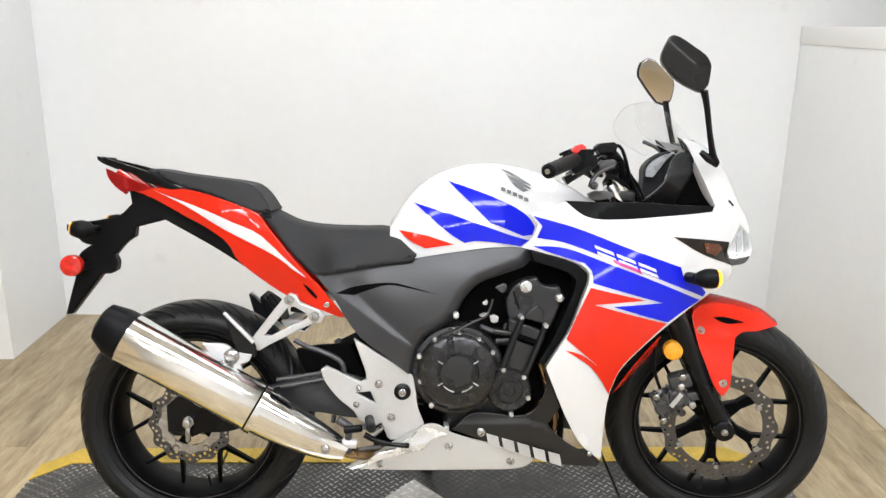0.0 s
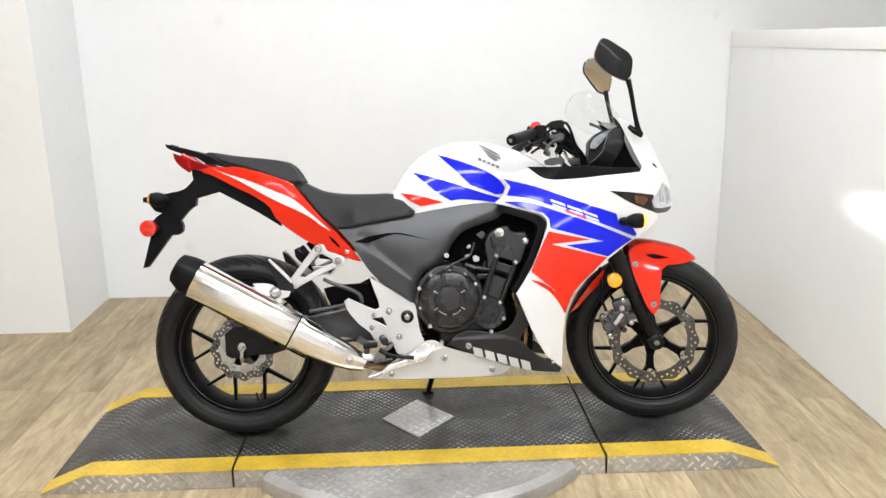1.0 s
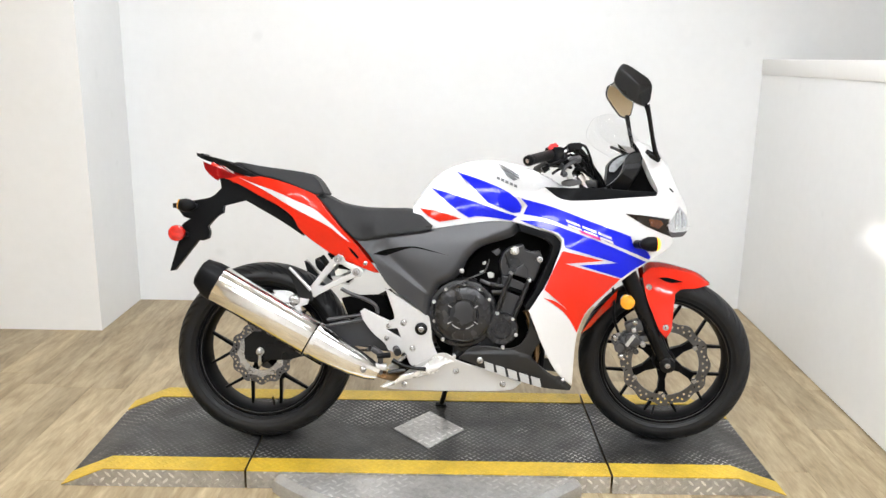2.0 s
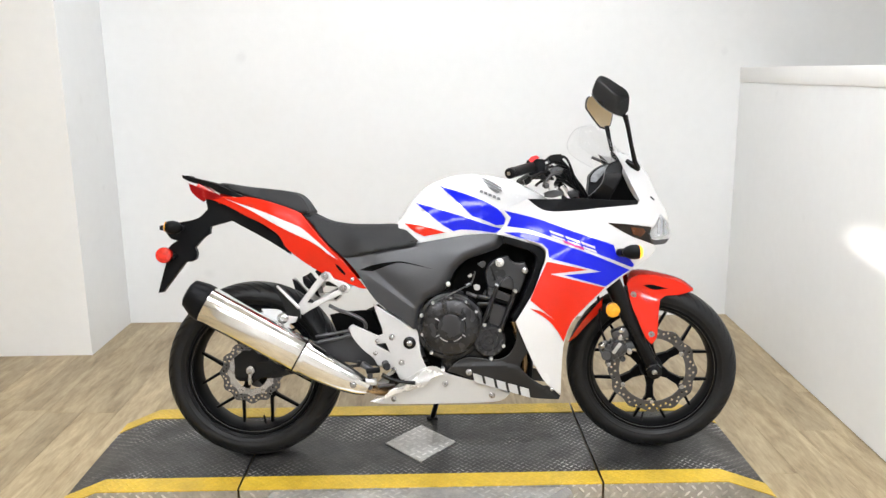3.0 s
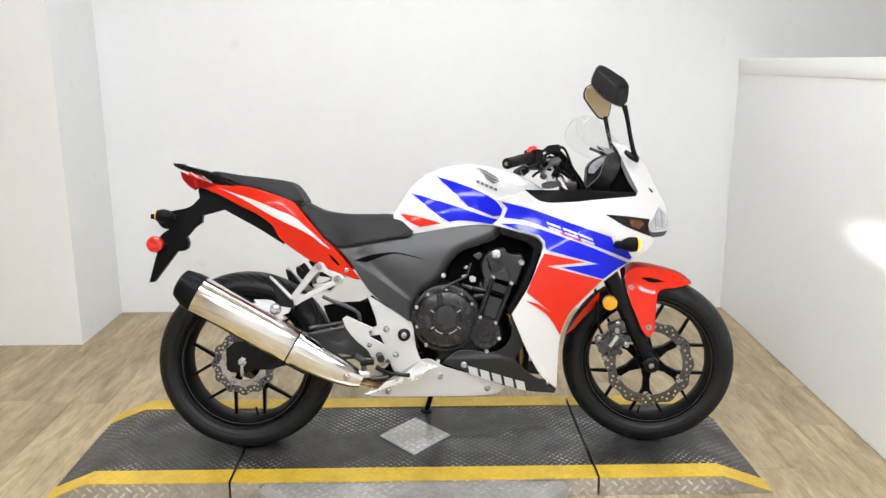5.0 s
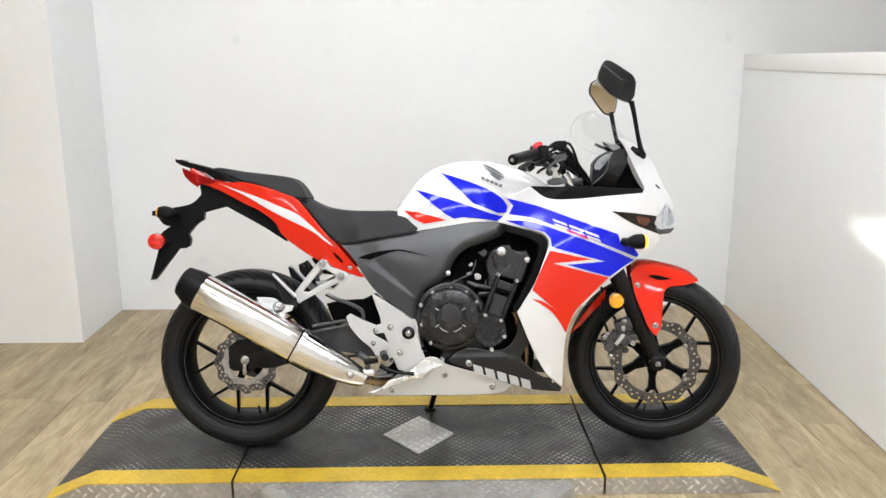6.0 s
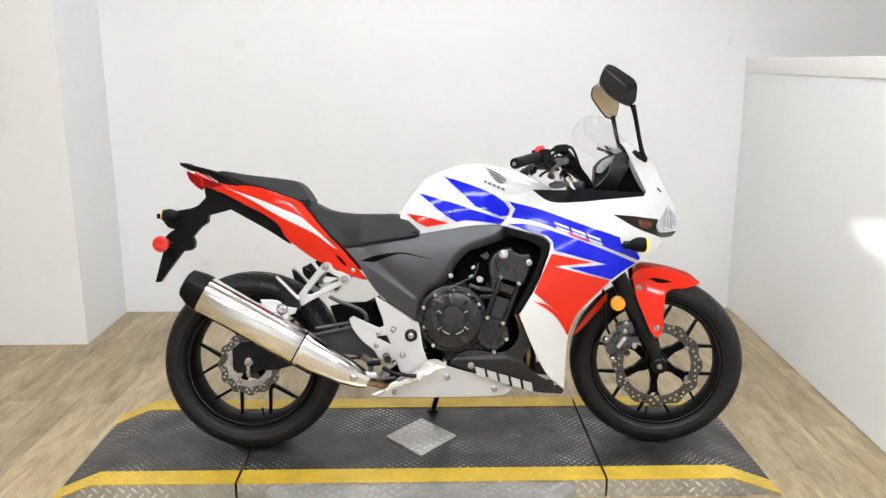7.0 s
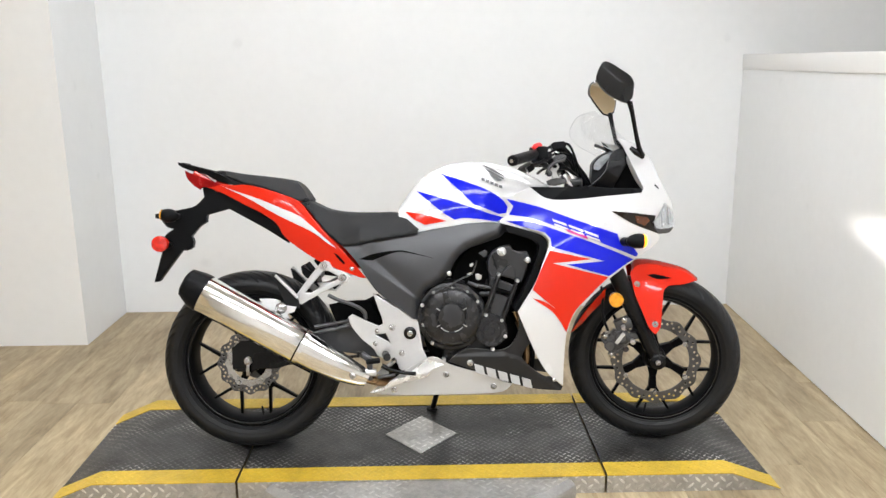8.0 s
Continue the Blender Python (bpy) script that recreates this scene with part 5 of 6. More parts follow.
me = mesh_from("pillion_seat", v + v2, f + [[i + len(v) for i in q] for q in f2], VINYL)
me.normals_split_custom_set([tuple(q) for q in normals])
part("pillion_seat", me, None, bike, "black vinyl pillion seat")

TAIL = [(-0.893, 0.951), (-0.849, 0.930), (-0.802, 0.915), (-0.755, 0.904), (-0.682, 0.902), (-0.608, 0.885), (-0.545, 0.863), (-0.507, 0.846), (-0.482, 0.818), (-0.44, 0.767),
    (-0.398, 0.719), (-0.357, 0.677), (-0.316, 0.628), (-0.286, 0.59), (-0.303, 0.591), (-0.338, 0.604), (-0.38, 0.62), (-0.437, 0.644), (-0.488, 0.674),
    (-0.537, 0.71), (-0.563, 0.737), (-0.573, 0.76), (-0.59, 0.781), (-0.633, 0.809), (-0.686, 0.834), (-0.744, 0.865), (-0.795, 0.889), (-0.833, 0.901),
    (-0.868, 0.927)]
STRIPE_T = [(-0.77, 0.901), (-0.729, 0.885), (-0.654, 0.860), (-0.605, 0.842), (-0.56, 0.822), (-0.521, 0.806), (-0.497, 0.793), (-0.474, 0.774), (-0.444, 0.748), (-0.412, 0.718), (-0.383, 0.691),
            (-0.415, 0.711), (-0.439, 0.731), (-0.469, 0.749), (-0.515, 0.771), (-0.55, 0.788), (-0.582, 0.805), (-0.63, 0.832), (-0.68, 0.859), (-0.722, 0.879)]
for mir in (False, True):
    cowl = panel("tail_cowl", TAIL, tail, RED, bike, "glossy red tail cowl with a white stripe", thick=0.004, mirror=mir)
    panel("tail_stripe", STRIPE_T, over(tail, 0.003), WHITE, cowl, "white stripe", thick=0.0015, edge=0.0003, mirror=mir)
    panel("tail_slit", [(-0.391, 0.676), (-0.375, 0.665), (-0.355, 0.642), (-0.358, 0.636), (-0.379, 0.656)], over(tail, 0.003), DARK, cowl, thick=0.0012, edge=0.0003, mirror=mir)
    bm = bmesh.new()
    o = 1 if mir else -1
    revolve(bm, [(-0.005, 0.004), (-0.003, 0.007), (0.004, 0.0075)], (-0.333, -tail(-0.333, 0.622) * o, 0.622), (0, -o, 0), 12)
    part("cowl_screw", bm, BOLT, cowl)
    rail = panel("grab_rail", [(-0.927, 0.983), (-0.911, 0.979), (-0.852, 0.964), (-0.794, 0.947), (-0.75, 0.928), (-0.716, 0.911), (-0.682, 0.901), (-0.71, 0.899), (-0.75, 0.909), (-0.795, 0.921), (-0.824, 0.939), (-0.866, 0.949), (-0.912, 0.965), (-0.924, 0.973)],
                 lambda x, z: -0.03 - 0.055 * min(max((x + 0.91) / 0.16, 0.0), 1.0), PLASTIC, bike, "black pillion grab rail", thick=0.018, edge=0.004, mirror=mir)
bm = bmesh.new()
rod(bm, (-0.905, -0.036, 0.974), (-0.905, 0.036, 0.974), 0.007)
part("grab_rail_bridge", bm, PLASTIC, bike)
bm = bmesh.new()
box(bm, -0.055, 0.05, -0.05, 0.05, -0.010, 0.010, 0.006, pose(-0.825, 0, 0.915, 0, 36, 0))
lamp = part("tail_lamp", bm, REDLENS, bike, "red tail lamp")
for mir in (False, True):
    panel("lens_wing", [(-0.897, 0.953), (-0.849, 0.934), (-0.802, 0.918), (-0.768, 0.906), (-0.802, 0.897), (-0.834, 0.897), (-0.843, 0.888), (-0.87, 0.906), (-0.891, 0.930)], over(tail, 0.0035), TAILLENS, lamp, "dark red wrap-around lens", thick=0.005, edge=0.002, mirror=mir)
BR = [(-0.844, 0.903), (-0.838, 0.864), (-0.869, 0.835), (-0.915, 0.823), (-0.998, 0.817), (-0.998, 0.802), (-0.98, 0.799), (-0.96, 0.772), (-0.937,
    0.765), (-0.96, 0.75), (-0.972, 0.733), (-0.977, 0.695), (-0.986, 0.662), (-1.008, 0.584), (-0.992, 0.586), (-0.91, 0.692), (-0.891, 0.691), (-0.875,
    0.7), (-0.871, 0.721), (-0.878, 0.739), (-0.848, 0.773), (-0.826, 0.787), (-0.823, 0.811), (-0.755, 0.823), (-0.63, 0.752), (-0.556, 0.704), (-0.567,
    0.741), (-0.601, 0.774), (-0.672, 0.825), (-0.743, 0.865), (-0.806, 0.896)]
BR = [(x - 0.007, z - 0.008) if z < 0.82 and x < -0.82 else (x, z) for x, z in BR]
v, f = shell(BR, -0.040, 0.024, edge=0.004)
bracket = part("rear_fender", mesh_from("rear_fender", v, f, PLASTIC), None, bike, "black plastic rear fender and plate holder")
for sgn in (-1, 1):
    bm = bmesh.new()
    rod(bm, (-0.925, 0.04 * sgn, 0.800), (-0.925, 0.10 * sgn, 0.803), 0.009)
    revolve(bm, [(-0.030, 0.012), (-0.024, 0.019), (-0.006, 0.0235), (0.012, 0.021), (0.026, 0.010), (0.03, 0.004)], (-0.930, 0.118 * sgn, 0.803), (1, 0, -0.1), 20)
    ind = part("rear_indicator", bm, PLASTIC, bracket, "black rear turn indicator")
    bm = bmesh.new()
    revolve(bm, [(0, 0.0175), (0.003, 0.018), (0.006, 0.013)], (-0.955, 0.118 * sgn, 0.806), (-1, 0, 0.1), 16)
    part("indicator_lens", bm, AMBER, ind, "amber lens")
bm = bmesh.new()
revolve(bm, [(-0.006, 0.02), (-0.004, 0.0265), (0.004, 0.028), (0.02, 0.026)], (-0.978, -0.083, 0.709), (0, 1, 0), 28)
rr = part("side_reflector", bm, REDLENS, bracket, "round red side reflector")
bm = bmesh.new()
rod(bm, (-0.956, -0.07, 0.704), (-0.956, -0.03, 0.704), 0.01)
part("reflector_stem", bm, PLASTIC, rr)

# -- side covers --
SIDEP = [(-0.361, 0.695), (-0.232, 0.719), (-0.114, 0.74), (-0.024, 0.755), (0.074, 0.768), (0.151, 0.767), (0.186, 0.752), (0.157, 0.721), (0.1, 0.701),
    (0.045, 0.681), (0.01, 0.647), (-0.013, 0.605), (-0.037, 0.577), (-0.085, 0.552), (-0.11, 0.514), (-0.114, 0.458), (-0.13, 0.457), (-0.175, 0.495),
    (-0.244, 0.544), (-0.283, 0.593), (-0.315, 0.644)]
for mir in (False, True):
    cov = panel("side_cover", SIDEP, side, SATIN, bike, "satin black swept side cover", thick=0.004, grid=0.005, mirror=mir)
    # Thin near-black strip on the surface paints in the groove's shade.
    panel("cover_groove", [(-0.308, 0.654), (-0.273, 0.667), (-0.223, 0.678), (-0.179, 0.682), (-0.154, 0.68), (-0.055, 0.654), (-0.154, 0.675), (-0.179, 0.677), (-0.217, 0.667), (-0.264, 0.649)],
          over(side, 0.0016), DARK, cov, "near-black strip painting the shade of a groove", thick=0.0012, edge=0.0003, grid=0.008, mirror=mir, corner=25)

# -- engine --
# The slab's near-black colour paints in the shade between the engine parts.
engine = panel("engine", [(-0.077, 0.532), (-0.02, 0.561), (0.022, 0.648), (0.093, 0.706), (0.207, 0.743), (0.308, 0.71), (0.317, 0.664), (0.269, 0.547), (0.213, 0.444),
    (0.229, 0.385), (0.172, 0.325), (0.07, 0.318), (-0.017, 0.295), (-0.075, 0.325), (-0.105, 0.4), (-0.113, 0.473)], -0.10, DARK, bike, "black twin-cylinder engine, shade between its parts painted in", thick=0.22, edge=0.01)
panel("head_cover", [(0.113, 0.637), (0.126, 0.665), (0.143, 0.68), (0.167, 0.689), (0.189, 0.692), (0.198, 0.677), (0.22, 0.669), (0.245, 0.671), (0.254, 0.651), (0.24, 0.606), (0.226, 0.57), (0.207, 0.577), (0.15, 0.594), (0.128, 0.575), (0.117, 0.605)], lambda x, z: -0.150 - 0.02 * max(0.0, 0.66 - z), HEADS, engine, "satin black cylinder head cover", thick=0.06, edge=0.006, grid=0.012, corner=30)
panel("head_rib", [(0.155, 0.595), (0.165, 0.612), (0.19, 0.628), (0.202, 0.616), (0.205, 0.58)], -0.168, HEADS, engine, thick=0.02, edge=0.005)
# Crease shade painted as a near-black strip.
panel("head_groove", [(0.127, 0.66), (0.132, 0.66), (0.147, 0.616), (0.142, 0.613)], -0.153, DARK, engine, thick=0.004, edge=0.0005)
panel("cross_band", [(0.119, 0.591), (0.141, 0.585), (0.198, 0.562), (0.196, 0.541), (0.183, 0.541), (0.133, 0.558), (0.118, 0.563)], -0.171, HEADS, engine, thick=0.03, edge=0.004)
panel("case", [(0.136, 0.539), (0.186, 0.522), (0.169, 0.443), (0.154, 0.452), (0.11, 0.47), (0.119, 0.49)], -0.168, HEADS, engine, "satin black upright case", thick=0.05, edge=0.005, corner=20)
panel("mount_lug", [(0.085, 0.668), (0.107, 0.679), (0.114, 0.672), (0.111, 0.66), (0.102, 0.654)], -0.150, CALIPER, engine, "grey mounting lug", thick=0.012, edge=0.002)
panel("throttle_bracket", [(0.0721, 0.5974), (0.0815, 0.6012), (0.0937, 0.595), (0.0923, 0.5832), (0.0822, 0.5801), (0.0743, 0.5832)], -0.158, BRIGHT, engine, "bright metal bracket", thick=0.012, edge=0.002, corner=25)
panel("throttle_bracket", [(0.0452, 0.6002), (0.056, 0.6052), (0.0661, 0.6046), (0.0625, 0.5977), (0.0502, 0.5953)], -0.158, BRIGHT, engine, "bright metal bracket", thick=0.012, edge=0.002, corner=25)
panel("throttle_bracket", [(0.0538, 0.629), (0.0646, 0.6364), (0.0675, 0.6315), (0.0632, 0.624), (0.056, 0.624)], -0.150, BRIGHT, engine, "bright metal bracket", thick=0.012, edge=0.002, corner=25)
for a, b, r, m, name in (
    ((0.148, -0.182, 0.597), (0.102, -0.182, 0.474), 0.0075, ENGINE, "case_rod"),
    ((0.207, -0.18, 0.577), (0.158, -0.18, 0.45), 0.0075, ENGINE, "case_rod"),
    # Near-black bar paints the dark gap under the cross band.
    ((0.131, -0.176, 0.555), (0.196, -0.176, 0.533), 0.006, DARK, "case_gap"),
    ((0.047, -0.165, 0.574), (0.08, -0.165, 0.561), 0.006, CALIPER, "fuel_rail"),
    ((0.077, -0.16, 0.562), (0.127, -0.16, 0.554), 0.009, COVERS, "fuel_rail"),
    ((0.106, -0.158, 0.559), (0.112, -0.158, 0.581), 0.006, COVERS, "injector"),
    ((0.084, -0.15, 0.533), (0.122, -0.15, 0.536), 0.012, ENGINE, "intake_stub"),
):
    bm = bmesh.new()
    rod(bm, a, b, r)
    part(name, bm, m, engine)
bm = bmesh.new()
pipe(bm, [(-0.036, -0.188, 0.557), (-0.011, -0.188, 0.569), (0.026, -0.188, 0.588), (0.058, -0.188, 0.603), (0.069, -0.188, 0.624), (0.075, -0.188, 0.646)], 0.0026)
part("clutch_cable", bm, CALIPER, engine, "grey clutch cable")
bm = bmesh.new()
CC = (-0.008, 0.464)
revolve(bm, [(0.07, 0.118), (0.012, 0.116), (0.0, 0.110), (-0.002, 0.104), (-0.002, 0.100), (-0.008, 0.0985), (-0.015, 0.095), (-0.022, 0.088), (-0.026, 0.078), (-0.028, 0.064), (-0.029, 0.052), (-0.0245, 0.049),
             (-0.0245, 0.046), (-0.029, 0.043), (-0.0305, 0.036), (-0.031, 0.018)], (CC[0], -0.172, CC[1]), (0, 1, 0), 56)
clutch = part("clutch_cover", bm, COVERS, engine, "round dark clutch cover")
for a0, a1 in ((222, 258), (282, 318)):
    bm = bmesh.new()
    pipe(bm, [(CC[0] + 0.0475 * math.cos(radians(a)), -0.2005, CC[1] + 0.0475 * math.sin(radians(a))) for a in (a0, (a0 + a1) / 2, a1)], 0.0018, 6)
    part("cover_mark", bm, SILVER_INK, clutch)
for a in (32, 148, 212, 328):
    bm = bmesh.new()
    pipe(bm, [(CC[0] + r * math.cos(radians(a)), -0.2005, CC[1] + r * math.sin(radians(a))) for r in (0.044, 0.052, 0.058)], 0.0018, 6)
    part("cover_mark", bm, SILVER_INK, clutch)
# Highlight along the cover's upper edge, modelled as a paler grey arc.
bm = bmesh.new()
pipe(bm, [(CC[0] + 0.097 * math.cos(radians(a)), -0.186, CC[1] + 0.097 * math.sin(radians(a))) for a in range(50, 131, 10)], 0.0022, 6, 3)
part("rim_highlight", bm, CALIPER, clutch)
bm = bmesh.new()
box(bm, -0.009, 0.009, -0.014, 0.014, -0.019, 0.019, 0.005, pose(-0.026, -0.190, 0.530, 0, -10, 0))
rod(bm, (-0.030, -0.196, 0.548), (-0.022, -0.196, 0.562), 0.006)
part("cable_arm", bm, COVERS, engine)
bm = bmesh.new()
revolve(bm, [(0.07, 0.056), (0.0, 0.055), (-0.006, 0.050), (-0.006, 0.034), (-0.002, 0.032), (-0.002, 0.026), (-0.012, 0.024), (-0.012, 0.014), (-0.006, 0.012)],
        (0.120, -0.176, 0.416), (0, 1, 0), 40)
part("round_cover", bm, COVERS, engine, "small round ribbed engine cover")
bm = bmesh.new()
box(bm, -0.07, 0.10, 0.0, 0.06, -0.10, 0.05, 0.02, pose(0.03, -0.16, 0.40))
part("crankcase", bm, ENGINE, engine)
for x, z in [(0.148, 0.598), (0.208, 0.578), (0.105, 0.468), (0.156, 0.45), (0.167, 0.397), (0.126, 0.355), (0.077, 0.511), (0.043, 0.543), (-0.005, 0.557), (-0.064, 0.543), (-0.103, 0.502), (-0.1, 0.439), (-0.072, 0.378), (-0.034, 0.321), (-0.088, 0.483)]:
    bm = bmesh.new()
    revolve(bm, [(-0.006, 0.0026), (-0.006, 0.004), (-0.0045, 0.0058), (0.004, 0.0064), (0.05, 0.0064)], (x, -0.182, z), (0, 1, 0), 12)
    part("cover_bolt", bm, BRIGHT, engine)
for (x, z), r, y in [((0.159, 0.673), 0.0125, -0.165), ((0.243, 0.645), 0.008, -0.165), ((-0.014, 0.606), 0.0065, -0.19)]:
    bm = bmesh.new()
    revolve(bm, [(-0.012, r * 0.55), (-0.011, r * 0.85), (-0.004, r * 0.92), (-0.003, r * 1.15), (0.004, r * 1.2), (0.04, r)], (x, y, z), (0, 1, 0), 20)
    part("frame_bolt", bm, BRIGHT, engine)

# -- lower panels --
BB = [(-0.021, 0.317), (0.028, 0.356), (0.077, 0.359), (0.126, 0.352), (0.168, 0.357), (0.196, 0.382), (0.21, 0.422), (0.211, 0.466), (0.237, 0.404),
    (0.250, 0.372), (0.240, 0.362), (0.219, 0.327), (0.228, 0.315), (0.262, 0.283), (0.303, 0.256), (0.318, 0.256), (0.362, 0.218), (0.355, 0.206), (0.268, 0.217), (0.186, 0.241), (0.092, 0.277)]
belly_plane = sheet([(0, 0.33, -0.185), (0.2, 0.42, -0.19), (0.1, 0.28, -0.185), (0.34, 0.22, -0.15), (0.22, 0.24, -0.172)])
RIDGE = [(-0.05, 0.330), (0.162, 0.334), (0.212, 0.318), (0.249, 0.289), (0.293, 0.251), (0.40, 0.165)]


def belly_y(x, z):
    """The lower face of the panel, folded inwards above its ridge."""
    for (x0, z0), (x1, z1) in zip(RIDGE, RIDGE[1:]):
        if x <= x1:
            break
    rise = z - (z0 + (z1 - z0) * (x - x0) / (x1 - x0))
    return belly_plane(x, z) + 0.40 * min(max(0.0, rise), 0.012)


for mir in (False, True):
    belly = panel("belly_panel", BB, belly_y, BELLY, bike, "black lower fairing panel with pale block marks", thick=0.004, grid=0.008, mirror=mir)
    d, u = Vector((0.957, -0.291)), Vector((0.20, -0.98))
    for k in range(5):
        base = Vector((0.064, 0.309)) + d * 0.0405 * k
        pts = [base, base + d * 0.031, base + d * 0.031 + u * 0.030, base + u * 0.030]
        panel("block_mark", pts, lambda x, z: -0.1885 + max(0, x - 0.2) * 0.05, SILVER_INK, belly, "pale grey bar", thick=0.003, edge=0.0003, grid=0.03, smooth=False, mirror=mir)
for y in (-0.115, 0.115):
    bm = bmesh.new()
    pipe(bm, [(0.205, y, 0.47), (0.236, y, 0.385), (0.244, y, 0.335), (0.236, y, 0.285), (0.20, y, 0.25)], 0.0125, 14, 4)
    part("header_pipe", bm, BRONZE, bike, "copper-toned exhaust header pipe")
bm = bmesh.new()
pipe(bm, [(0.262, -0.10, 0.40), (0.266, -0.10, 0.33), (0.262, -0.10, 0.25)], 0.009, 10, 4)
part("drain_hose", bm, PLASTIC, bike, "black rubber hose")
under = panel("under_cover", [(-0.278, 0.211), (-0.246, 0.237), (-0.206, 0.255), (-0.175, 0.278), (-0.156, 0.291), (-0.112, 0.318), (-0.084, 0.333), (-0.056, 0.333), (-0.021,
    0.31), (0.093, 0.273), (0.191, 0.234), (0.161, 0.208), (0.054, 0.199), (-0.104, 0.199), (-0.246, 0.203)], sheet([(-0.2, 0.22, -0.155), (-0.08, 0.33, -0.19), (0.0, 0.215, -0.15), (0.15, 0.24, -0.165), (-0.05, 0.29, -0.182)]), SILVERP, bike,
              "silver painted lower cover with bolts", thick=0.004)
panel("under_cover", [(-0.278, 0.211), (-0.246, 0.237), (-0.206, 0.255), (-0.175, 0.278), (-0.156, 0.291), (-0.112, 0.318), (-0.084, 0.333), (-0.056, 0.333), (-0.021,
    0.31), (0.093, 0.273), (0.191, 0.234), (0.161, 0.208), (0.054, 0.199), (-0.104, 0.199), (-0.246, 0.203)], sheet([(-0.2, 0.22, -0.155), (-0.08, 0.33, -0.19), (0.0, 0.215, -0.15), (0.15, 0.24, -0.165), (-0.05, 0.29, -0.182)]), SILVERP, bike,
      "silver painted lower cover", thick=0.004, mirror=True)
under_d = sheet([(-0.2, 0.22, -0.155), (-0.08, 0.33, -0.19), (0.0, 0.215, -0.15), (0.15, 0.24, -0.165), (-0.05, 0.29, -0.182)])
for x, z in ((-0.198, 0.220), (-0.028, 0.274), (0.129, 0.228), (0.051, 0.312)):
    bm = bmesh.new()
    y = under_d(x, z) if z < 0.3 else -0.188
    revolve(bm, [(0.0, 0.0034), (-0.006, 0.0042), (-0.0055, 0.0072), (-0.003, 0.0078), (-0.002, 0.0105), (0.02, 0.0105)], (x, y - 0.001, z), (0, 1, 0), 14)
    part("cover_bolt", bm, BOLT, under)
panel("cover_fold", [(-0.276, 0.219), (-0.228, 0.237), (-0.209, 0.257), (-0.165, 0.271), (-0.14, 0.285), (-0.093, 0.328), (-0.065, 0.323), (-0.034, 0.307), (-0.075, 0.291), (-0.09, 0.27), (-0.122, 0.261), (-0.153, 0.252), (-0.196, 0.243), (-0.246, 0.219)],
      lambda x, z: -0.190 - 0.004 * math.exp(-((z - 0.272 - 0.25 * (x + 0.14)) / 0.012) ** 2), FOLD, under, "bare alloy rear fold of the cover", thick=0.012, edge=0.004, grid=0.008)
# Same near-black as the engine slab, painted-in shade included.
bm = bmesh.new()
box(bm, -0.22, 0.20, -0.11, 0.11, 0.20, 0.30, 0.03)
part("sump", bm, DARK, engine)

# -- foot-peg brackets --
HANG = [(-0.264, 0.543), (-0.243, 0.530), (-0.12, 0.452), (-0.115, 0.443), (-0.105, 0.366), (-0.09, 0.328), (-0.147, 0.292), (-0.172, 0.287), (-0.181, 0.294), (-0.196, 0.331), (-0.215, 0.321), (-0.252, 0.338), (-0.264, 0.36), (-0.301, 0.392), (-0.335, 0.436), (-0.345, 0.465),
        (-0.332, 0.474), (-0.288, 0.453), (-0.248, 0.434), (-0.233, 0.441), (-0.235, 0.46), (-0.246, 0.492)]
